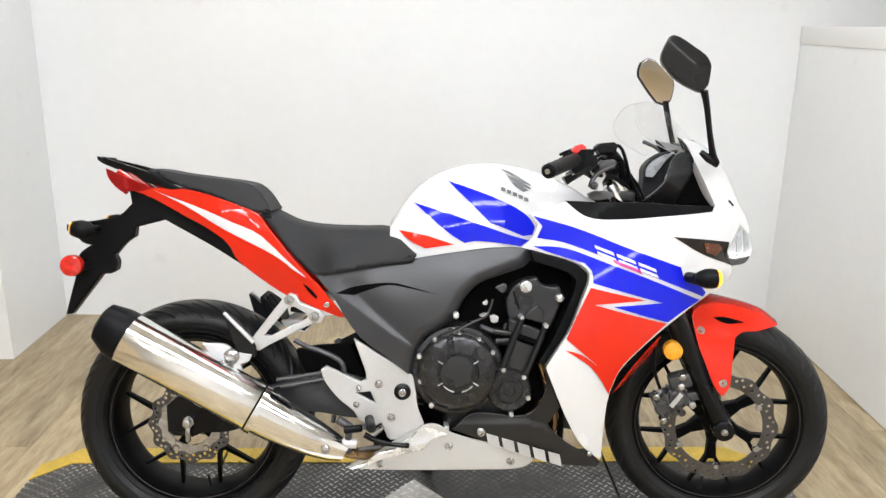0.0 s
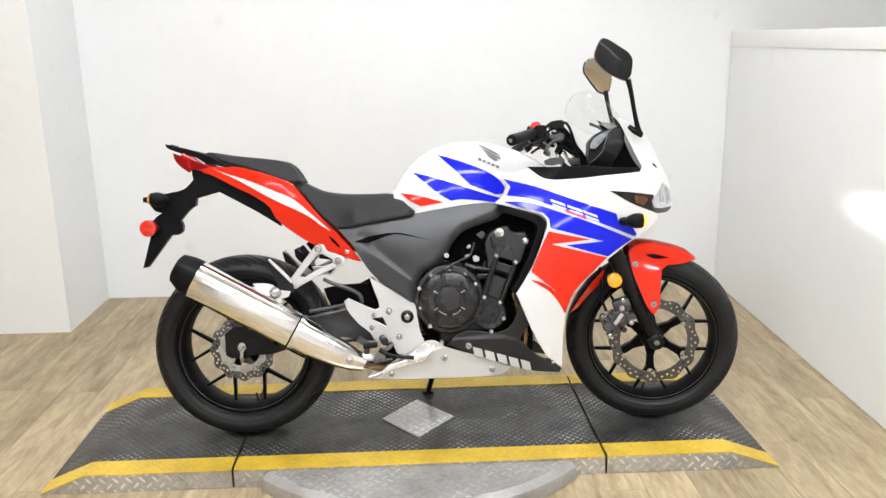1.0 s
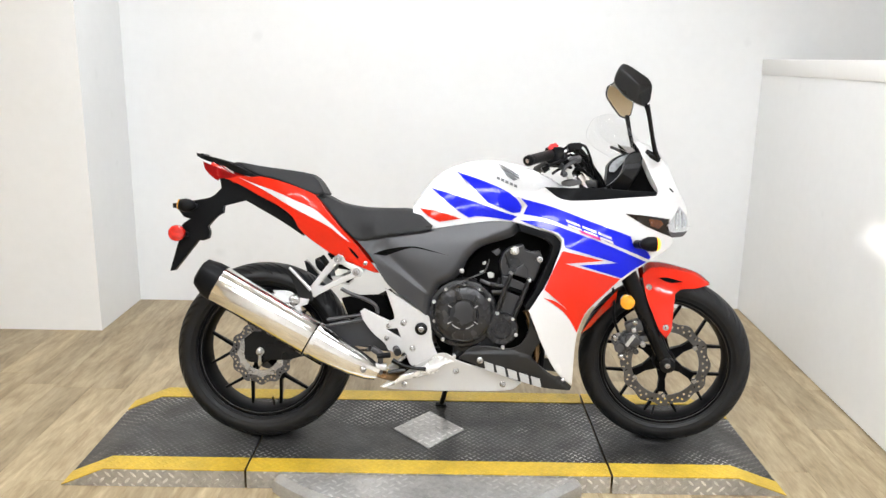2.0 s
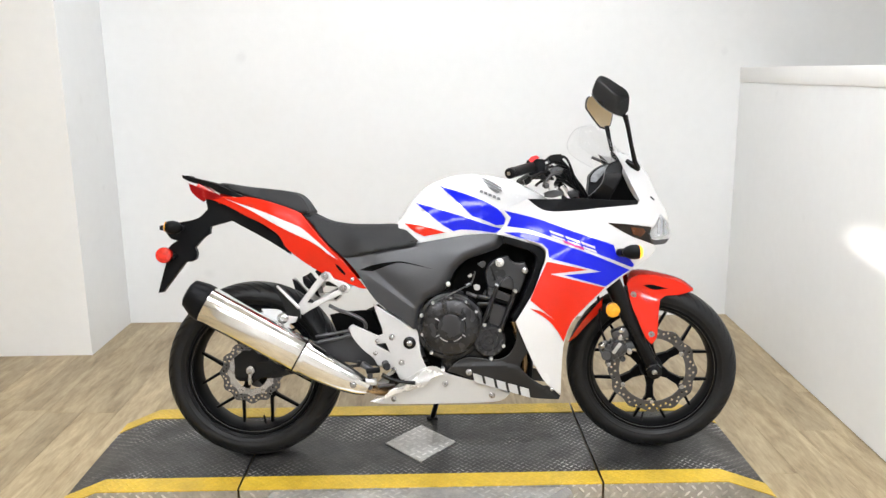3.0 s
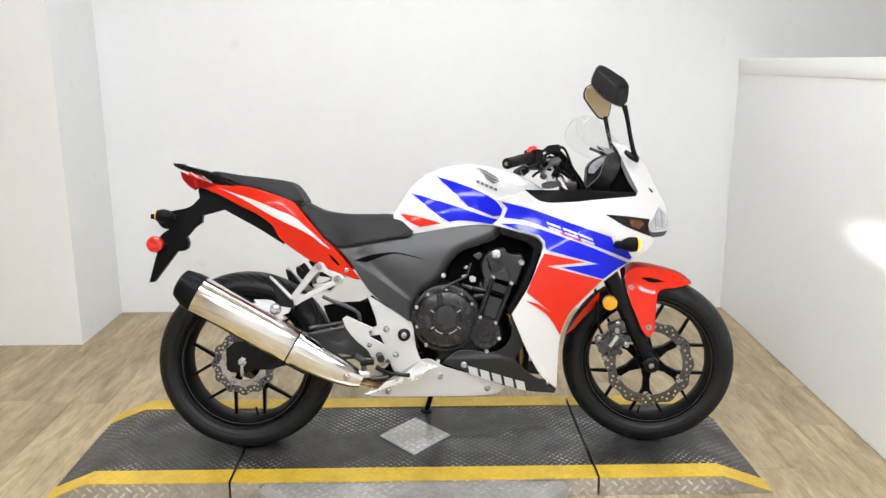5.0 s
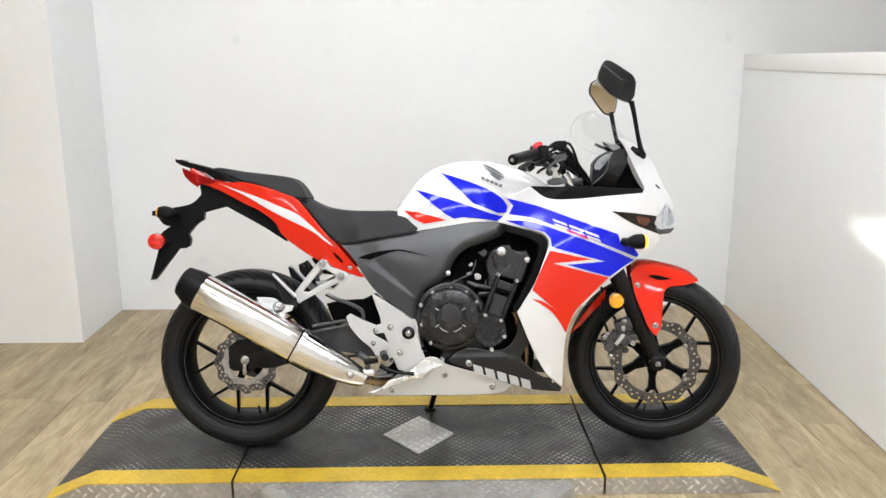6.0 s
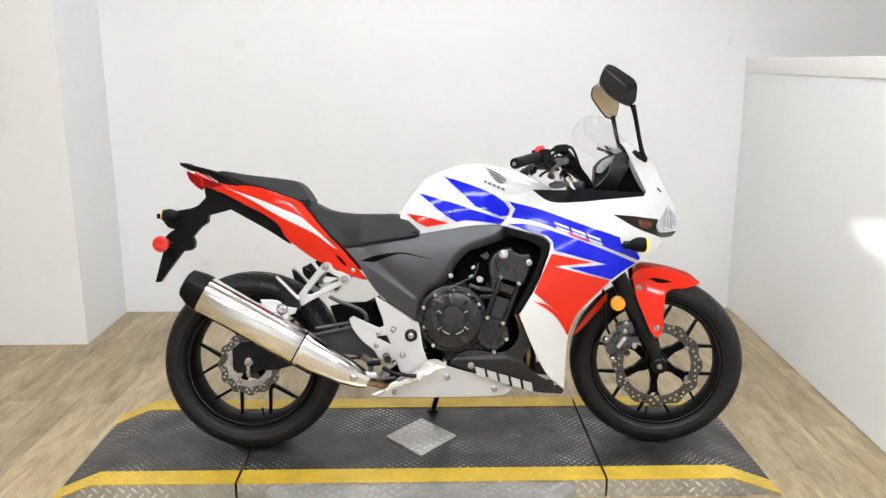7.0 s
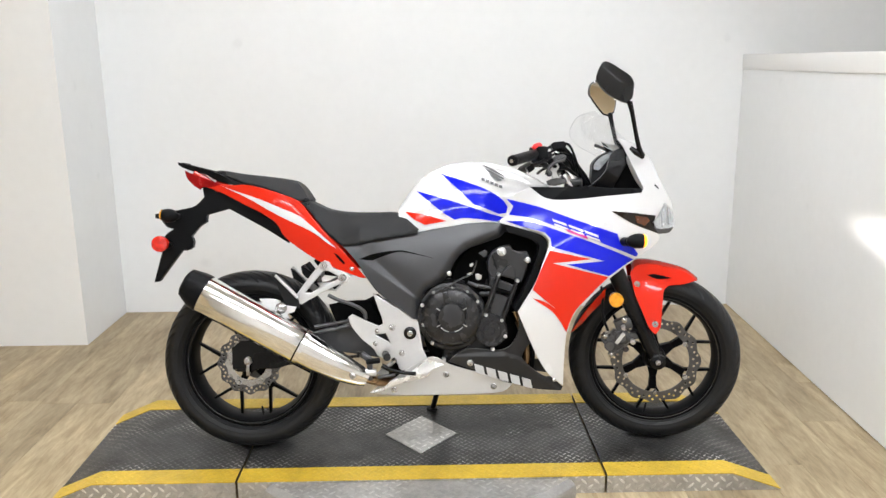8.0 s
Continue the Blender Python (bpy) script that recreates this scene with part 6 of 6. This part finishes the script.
for mir in (False, True):
    hang = panel("footpeg_bracket", HANG, -0.172, ALU, bike, "silver aluminium footpeg bracket", thick=0.012, edge=0.003, holes=[[(-0.261, 0.407), (-0.223, 0.411), (-0.209, 0.378)]], mirror=mir, corner=30)
    for x, z, r in ((-0.202, 0.430, 0.0095), (-0.172, 0.345, 0.0095), (-0.251, 0.419, 0.007), (-0.258, 0.378, 0.007)):
        bm = bmesh.new()
        s = 1 if mir else -1
        revolve(bm, [(0.001, r * 0.36), (-0.006, r * 0.44), (-0.005, r * 0.8), (-0.002, r * 0.86), (-0.002, r * 1.15), (0.006, r * 1.15)], (x, 0.172 * s, z), (0, -s, 0), 14)
        part("bracket_bolt", bm, BOLT, hang)
    bm = bmesh.new()
    revolve(bm, [(-0.01, 0.010), (-0.01, 0.012), (-0.004, 0.021), (0.002, 0.021)], (-0.144, -0.172 if not mir else 0.172, 0.411), (0, 1 if not mir else -1, 0), 20)
    pv = part("swingarm_pivot", bm, GLOSS_BLACK, hang)
    bm = bmesh.new()
    revolve(bm, [(-0.016, 0.005), (-0.014, 0.0095), (-0.006, 0.0105)], (-0.144, -0.172 if not mir else 0.172, 0.411), (0, 1 if not mir else -1, 0), 14)
    part("pivot_bolt", bm, BOLT, pv)
    y = -0.185 if not mir else 0.185
    o = -1 if not mir else 1
    bm = bmesh.new()
    rod(bm, (-0.225, y, 0.345), (-0.215, y + 0.085 * o, 0.350), 0.012)
    part("footpeg", bm, RUBBER, hang, "rubber-topped footpeg")
    def across(q):
        return (q[0], -q[1] * o, q[2])

    for a, b, r, m, name in (
        ((-0.303, -0.19, 0.348), (-0.269, -0.19, 0.324), 0.011, CALIPER, "master_cylinder"),
        ((-0.286, -0.205, 0.324), (-0.241, -0.205, 0.329), 0.0095, PLASTIC, "rubber_boot"),
        ((-0.294, -0.2, 0.289), (-0.254, -0.2, 0.288), 0.012, ALU, "peg_mount"),
        ((-0.275, -0.198, 0.318), (-0.276, -0.198, 0.263), 0.009, CALIPER, "push_rod"),
        ((-0.222, -0.19, 0.301), (-0.19, -0.19, 0.328), 0.0065, BOLT, "return_spring"),
        ((-0.25, -0.195, 0.271), (-0.194, -0.195, 0.279), 0.0055, CALIPER, "pedal_rod"),
        ((-0.311, -0.185, 0.355), (-0.314, -0.185, 0.336), 0.006, ENGINE, "master_lug"),
    ):
        bm = bmesh.new()
        rod(bm, across(a), across(b), r)
        part(name, bm, m, hang)
    bm = bmesh.new()
    pipe(bm, [across(q) for q in [(-0.236, -0.2, 0.311), (-0.206, -0.2, 0.295), (-0.169, -0.2, 0.286), (-0.126, -0.2, 0.282)]], [0.008, 0.0065, 0.0055, 0.007])
    part("brake_pedal" if not mir else "gear_lever", bm, GLOSS_BLACK, hang)
    # pillion peg hanger: a bright triangular frame
    ph = panel("pillion_hanger", [(-0.436, 0.642), (-0.423, 0.65), (-0.408, 0.645), (-0.397, 0.625), (-0.349, 0.608), (-0.338, 0.594), (-0.348, 0.577), (-0.369, 0.573), (-0.475,
    0.521), (-0.5, 0.506), (-0.519, 0.514), (-0.522, 0.531), (-0.508, 0.551)], -0.145, ALU, bike, "silver triangular pillion footpeg hanger", thick=0.014, edge=0.004, holes=[[(-0.427, 0.616), (-0.412, 0.617), (-0.380, 0.598), (-0.382, 0.588), (-0.471, 0.543), (-0.487, 0.546)]], mirror=mir, corner=30)
    for x, z in ((-0.424, 0.635), (-0.363, 0.593)):
        bm = bmesh.new()
        revolve(bm, [(0.0, 0.004), (-0.006, 0.005), (-0.0055, 0.009), (-0.003, 0.0095), (-0.003, 0.013), (0.004, 0.013)], (x, 0.147 * o, z), (0, -o, 0), 16)
        part("hanger_bolt", bm, BOLT, ph)
    peg = panel("pillion_peg", [(-0.582, 0.603), (-0.567, 0.597), (-0.51, 0.527), (-0.507, 0.495), (-0.535, 0.484), (-0.562, 0.535)], -0.160, RUBBER, ph, "folded black rubber pillion peg", thick=0.022, edge=0.004, mirror=mir)
    bm = bmesh.new()
    rod(bm, (-0.580, 0.166 * o, 0.606), (-0.508, 0.166 * o, 0.532), 0.0045, 0.006)
    part("peg_edge", bm, ALU, peg, "bright metal edge")
    bm = bmesh.new()
    box(bm, -0.03, 0.03, -0.006, 0.006, -0.008, 0.008, 0.003, pose(-0.395, 0.12 * o, 0.605, 0, 8, 0))
    rod(bm, (-0.485, 0.10 * o, 0.640), (-0.455, 0.10 * o, 0.600), 0.010)
    rod(bm, (-0.40, 0.125 * o, 0.56), (-0.375, 0.125 * o, 0.585), 0.012)
    part("hanger_lug", bm, PLASTIC, ph)

# -- swingarm, shock, chain --
for mir in (False, True):
    arm = panel("swingarm", [(-0.595, 0.352), (-0.494, 0.397), (-0.365, 0.429), (-0.307, 0.441), (-0.221, 0.412), (-0.177, 0.352), (-0.25, 0.322), (-0.365, 0.337), (-0.48, 0.34),
    (-0.567, 0.308)], -0.105, SATIN, bike, "black box-section swingarm", thick=0.03, edge=0.005, mirror=mir)
    panel("axle_plate", [(-0.74, 0.359), (-0.738, 0.29), (-0.723, 0.28), (-0.677, 0.276), (-0.654, 0.287), (-0.59, 0.29), (-0.546, 0.302), (-0.611, 0.348), (-0.668, 0.385),
    (-0.709, 0.384)], -0.118, GLOSS_BLACK, arm, thick=0.03, edge=0.004, mirror=mir, corner=20)
bm = bmesh.new()
revolve(bm, [(-0.026, 0.006), (-0.024, 0.010), (-0.010, 0.011), (-0.009, 0.0135), (0.0, 0.0135)], (-0.684, -0.118, 0.318), (0, 1, 0), 18)
box(bm, -0.690, -0.678, -0.134, -0.118, 0.268, 0.312, 0.003)
part("axle_nut", bm, BOLT, bike, "bright rear axle nut")
panel("frame_lug", [(-0.453, 0.572), (-0.392, 0.577), (-0.375, 0.561), (-0.392, 0.544), (-0.435, 0.551)], -0.10, ALU, bike, "silver frame lug", thick=0.02, edge=0.003)
panel("inner_fender", [(-0.514, 0.626), (-0.499, 0.619), (-0.467, 0.591), (-0.456, 0.553), (-0.485, 0.576), (-0.51, 0.601)], -0.055, PLASTIC, bike, "black inner rear fender", thick=0.11, edge=0.006)
# Flat near-black panel paints the shade inside the frame opening.
panel("frame_recess_shade", [(-0.416, 0.498), (-0.361, 0.508), (-0.277, 0.512), (-0.238, 0.428), (-0.286, 0.423), (-0.349, 0.456), (-0.382, 0.417), (-0.4, 0.456)], -0.100, DARK, bike, "near-black panel painting the shade in the frame recess", thick=0.02, edge=0.002)
panel("frame_plate", [(-0.318, 0.487), (-0.263, 0.514), (-0.19, 0.439), (-0.171, 0.34), (-0.211, 0.341), (-0.249, 0.416), (-0.291, 0.448)], -0.075, DARK, bike, "black frame section", thick=0.15, edge=0.006)
bm = bmesh.new()
pipe(bm, [(-0.409, -0.172, 0.54), (-0.378, -0.172, 0.524), (-0.341, -0.172, 0.511), (-0.307, -0.172, 0.495), (-0.291, -0.172, 0.479), (-0.288, -0.172, 0.459)], 0.0062)
part("rear_brake_hose", bm, CALIPER, bike, "grey rear brake hose")
bm = bmesh.new()
rod(bm, (-0.46, -0.135, 0.430), (-0.31, -0.140, 0.455), 0.006)
rod(bm, (-0.45, -0.135, 0.412), (-0.31, -0.140, 0.440), 0.006)
part("brake_rod", bm, CALIPER, bike)
for z0, rise in ((0.262, 0.0012), (0.372, 0.0)):
    bm = bmesh.new()
    for k in range(44):
        x, zz = -0.64 + 0.0125 * k, z0 + rise * k
        box(bm, x, x + 0.0128, 0.072, 0.088, zz - 0.005, zz + 0.005, 0.002)
    part("drive_chain", bm, CHAIN, bike, "oiled drive chain run")
bm = bmesh.new()
revolve(bm, [(-0.004, 0.09), (0.004, 0.09)], (WHEEL_R[0], 0.082, WHEEL_R[1]), (0, 1, 0), 44)
part("sprocket", bm, DISC, bike)

# -- exhaust --
MA, MB = Vector((-0.806, -0.205, 0.556)), Vector((-0.492, -0.198, 0.374))
axis = (MB - MA).normalized()
L = (MB - MA).length


def muffler_section(bm, stations, seg=72, ripple=0.0):
    """Rings across the axis: (distance, half height, half width); flattened towards the wheel."""
    up = axis.cross(Vector((0, 1, 0))).normalized()
    if up.z < 0:
        up = -up
    sd = axis.cross(up).normalized()
    rings = []
    for d, h, w, sh in stations:
        ring = []
        for k in range(seg):
            a = 2 * math.pi * k / seg
            ca, sa = math.cos(a), math.sin(a)
            f_ = 1 + ripple * (2.4 * math.sin(13 * a + 0.4) + math.sin(21 * a + 0.7) + 0.8 * math.sin(34 * a))
            ring.append(bm.verts.new(MA + axis * d + up * (h * f_ * math.copysign(abs(sa) ** 0.85, sa) + sh) + sd * w * f_ * math.copysign(abs(ca) ** 0.85, ca)))
        rings.append(ring)
    for a, b in zip(rings, rings[1:]):
        for i in range(seg):
            bm.faces.new((a[i - 1], a[i], b[i], b[i - 1]))
    bm.faces.new(rings[0][::-1])
    bm.faces.new(rings[-1])
    return bm


bm = bmesh.new()
muffler_section(bm, [(0.0, 0.058, 0.055, 0), (0.004, 0.060, 0.057, 0), (L - 0.006, 0.059, 0.057, 0), (L, 0.056, 0.054, 0)], 216, 0.0009)
muffler = part("muffler", bm, STEEL, bike, "polished stainless muffler with a black end cap")
bm = bmesh.new()
muffler_section(bm, [(-0.066, 0.034, 0.034, 0.006), (-0.060, 0.046, 0.044, 0.006), (-0.02, 0.060, 0.057, 0.001), (0.006, 0.062, 0.0585, 0)])
part("end_cap", bm, PLASTIC, muffler, "black plastic end cap")
bm = bmesh.new()
muffler_section(bm, [(L - 0.008, 0.0615, 0.059, 0), (L + 0.006, 0.0615, 0.059, 0)])
part("muffler_band", bm, STEEL, muffler)
bm = bmesh.new()
muffler_section(bm, [(L - 0.013, 0.0605, 0.0582, 0), (L - 0.009, 0.0605, 0.0582, 0)])
part("seam", bm, DARK, muffler)
bm = bmesh.new()
muffler_section(bm, [(L + 0.004, 0.056, 0.055, 0), (L + 0.05, 0.054, 0.051, -0.001), (L + 0.15, 0.044, 0.041, 0.002), (L + 0.205, 0.034, 0.030, 0.006), (L + 0.235, 0.024, 0.02, 0.010)])
up_ = axis.cross(Vector((0, 1, 0))).normalized()
up_ = up_ if up_.z > 0 else -up_
part("exhaust_cone", bm, STEEL, muffler, "polished tapering exhaust joint")
bm = bmesh.new()
e = MA + axis * (L + 0.235)
pipe(bm, [e + Vector((0, 0, 0.012)), e + Vector((0.05, 0.03, -0.008)), e + Vector((0.10, 0.07, -0.015)), e + Vector((0.2, 0.08, -0.02))], 0.015, 16)
part("link_pipe", bm, BRONZE, muffler, "heat-tinted link pipe")
bm = bmesh.new()
rod(bm, MA + up_ * 0.0515 + Vector((0, -0.030, 0)), MA + axis * (L - 0.012) + up_ * 0.0505 + Vector((0, -0.030, 0)), 0.0022)
part("long_seam", bm, DARK, muffler)
bm = bmesh.new()
p = MA + axis * (L + 0.19) + Vector((0, -0.034, 0.006))
revolve(bm, [(-0.010, 0.006), (-0.008, 0.010), (0.01, 0.011)], p, (0, 1, 0), 16)
part("clamp_bolt", bm, BOLT, muffler)
mount = panel("muffler_mount", [(-0.634, 0.529), (-0.579, 0.526), (-0.552, 0.508), (-0.514, 0.501), (-0.522, 0.484), (-0.544, 0.478), (-0.536, 0.455), (-0.575, 0.469), (-0.61,
    0.495)], -0.165, ALU, muffler, "silver muffler mounting lug", thick=0.010, edge=0.003)
bm = bmesh.new()
revolve(bm, [(-0.014, 0.006), (-0.012, 0.012), (-0.006, 0.0185), (0.006, 0.0185)], (-0.562, -0.168, 0.499), (0, 1, 0), 20)
part("mount_bolt", bm, BOLT, mount)

# -- indicators at the front, side stand --
for sgn in (-1, 1):
    bm = bmesh.new()
    y = fair(0.575, 0.705) * -sgn
    rod(bm, (0.548, abs(y) * sgn - 0.01 * sgn, 0.702), (0.560, (abs(y) + 0.05) * sgn, 0.704), 0.014)
    revolve(bm, [(-0.032, 0.006), (-0.024, 0.016), (-0.006, 0.0235), (0.010, 0.0245), (0.022, 0.022)], (0.582, (abs(y) + 0.055) * sgn, 0.706), (1, 0, 0), 22)
    ind = part("front_indicator", bm, PLASTIC, bike, "black front turn indicator with an amber lens")
    bm = bmesh.new()
    revolve(bm, [(0.0205, 0.0225), (0.026, 0.0205), (0.031, 0.014), (0.033, 0.006)], (0.582, (abs(y) + 0.055) * sgn, 0.706), (1, 0, 0), 22)
    part("indicator_lens", bm, AMBER_LIT, ind, "lit amber lens")
bm = bmesh.new()
foot = Vector((-0.072, 0.262, 0.048))
pipe(bm, [(-0.02, 0.10, 0.24), (-0.05, 0.19, 0.14), foot], [0.011, 0.010, 0.010])
box(bm, -0.022, 0.020, -0.014, 0.014, -0.004, 0.004, 0.003, pose(*foot, 10, 0, 0))
part("side_stand", bm, GLOSS_BLACK, bike, "black side stand, folded out")


# ---- floor planks ----
def plank_mesh(w, length):
    g, z0, z1, c = 0.0003, FLOOR - 0.004, FLOOR, 0.0007
    verts = []
    for d, z in ((0, z0), (0, z1 - c), (c, z1)):
        verts += [(g + d, g + d, z), (w - g - d, g + d, z), (w - g - d, length - g - d, z), (g + d, length - g - d, z)]
    faces = [(8, 9, 10, 11)]
    for r in (0, 4):
        for i in range(4):
            j = (i + 1) % 4
            faces.append((r + i, r + j, r + 4 + j, r + 4 + i))
    return mesh_from("plank", verts, faces, WOOD)


PW, PL = 0.152, 1.22
plank_data = plank_mesh(PW, PL)
rng = random.Random(4)
rest_v, rest_f = [], []
for i in range(-28, 28):
    shift = rng.random() * PL
    for j in range(-5, 3):
        x, y = i * PW - 0.02, j * PL + shift - 0.55
        x0, x1, y0, y1 = max(x, -4.2), min(x + PW, 4.2), max(y, -5.2), min(y + PL, BACK)
        if x1 - x0 < 0.01 or y1 - y0 < 0.01:
            continue
        if x > -3.3 and x1 < 1.80 and y > -3.0:
            ob = new("plank", plank_data if y1 - y0 > PL - 0.001 else plank_mesh(PW, y1 - y0))
            ob.parent = floor
            ob.location = (x, y, 0)
            continue
        # planks out of reach or cut at the walls stay joined
        n0, g = len(rest_v), 0.0003
        for z in (FLOOR - 0.004, FLOOR):
            rest_v += [(x0 + g, y0 + g, z), (x1 - g, y0 + g, z), (x1 - g, y1 - g, z), (x0 + g, y1 - g, z)]
        rest_f += [tuple(n0 + q for q in f) for f in ((4, 5, 6, 7), (0, 1, 5, 4), (1, 2, 6, 5), (2, 3, 7, 6), (3, 0, 4, 7))]
far = part("floor_planks", mesh_from("floor_planks", rest_v, rest_f, WOOD), None, floor)
tagged(far, kind="stuff")
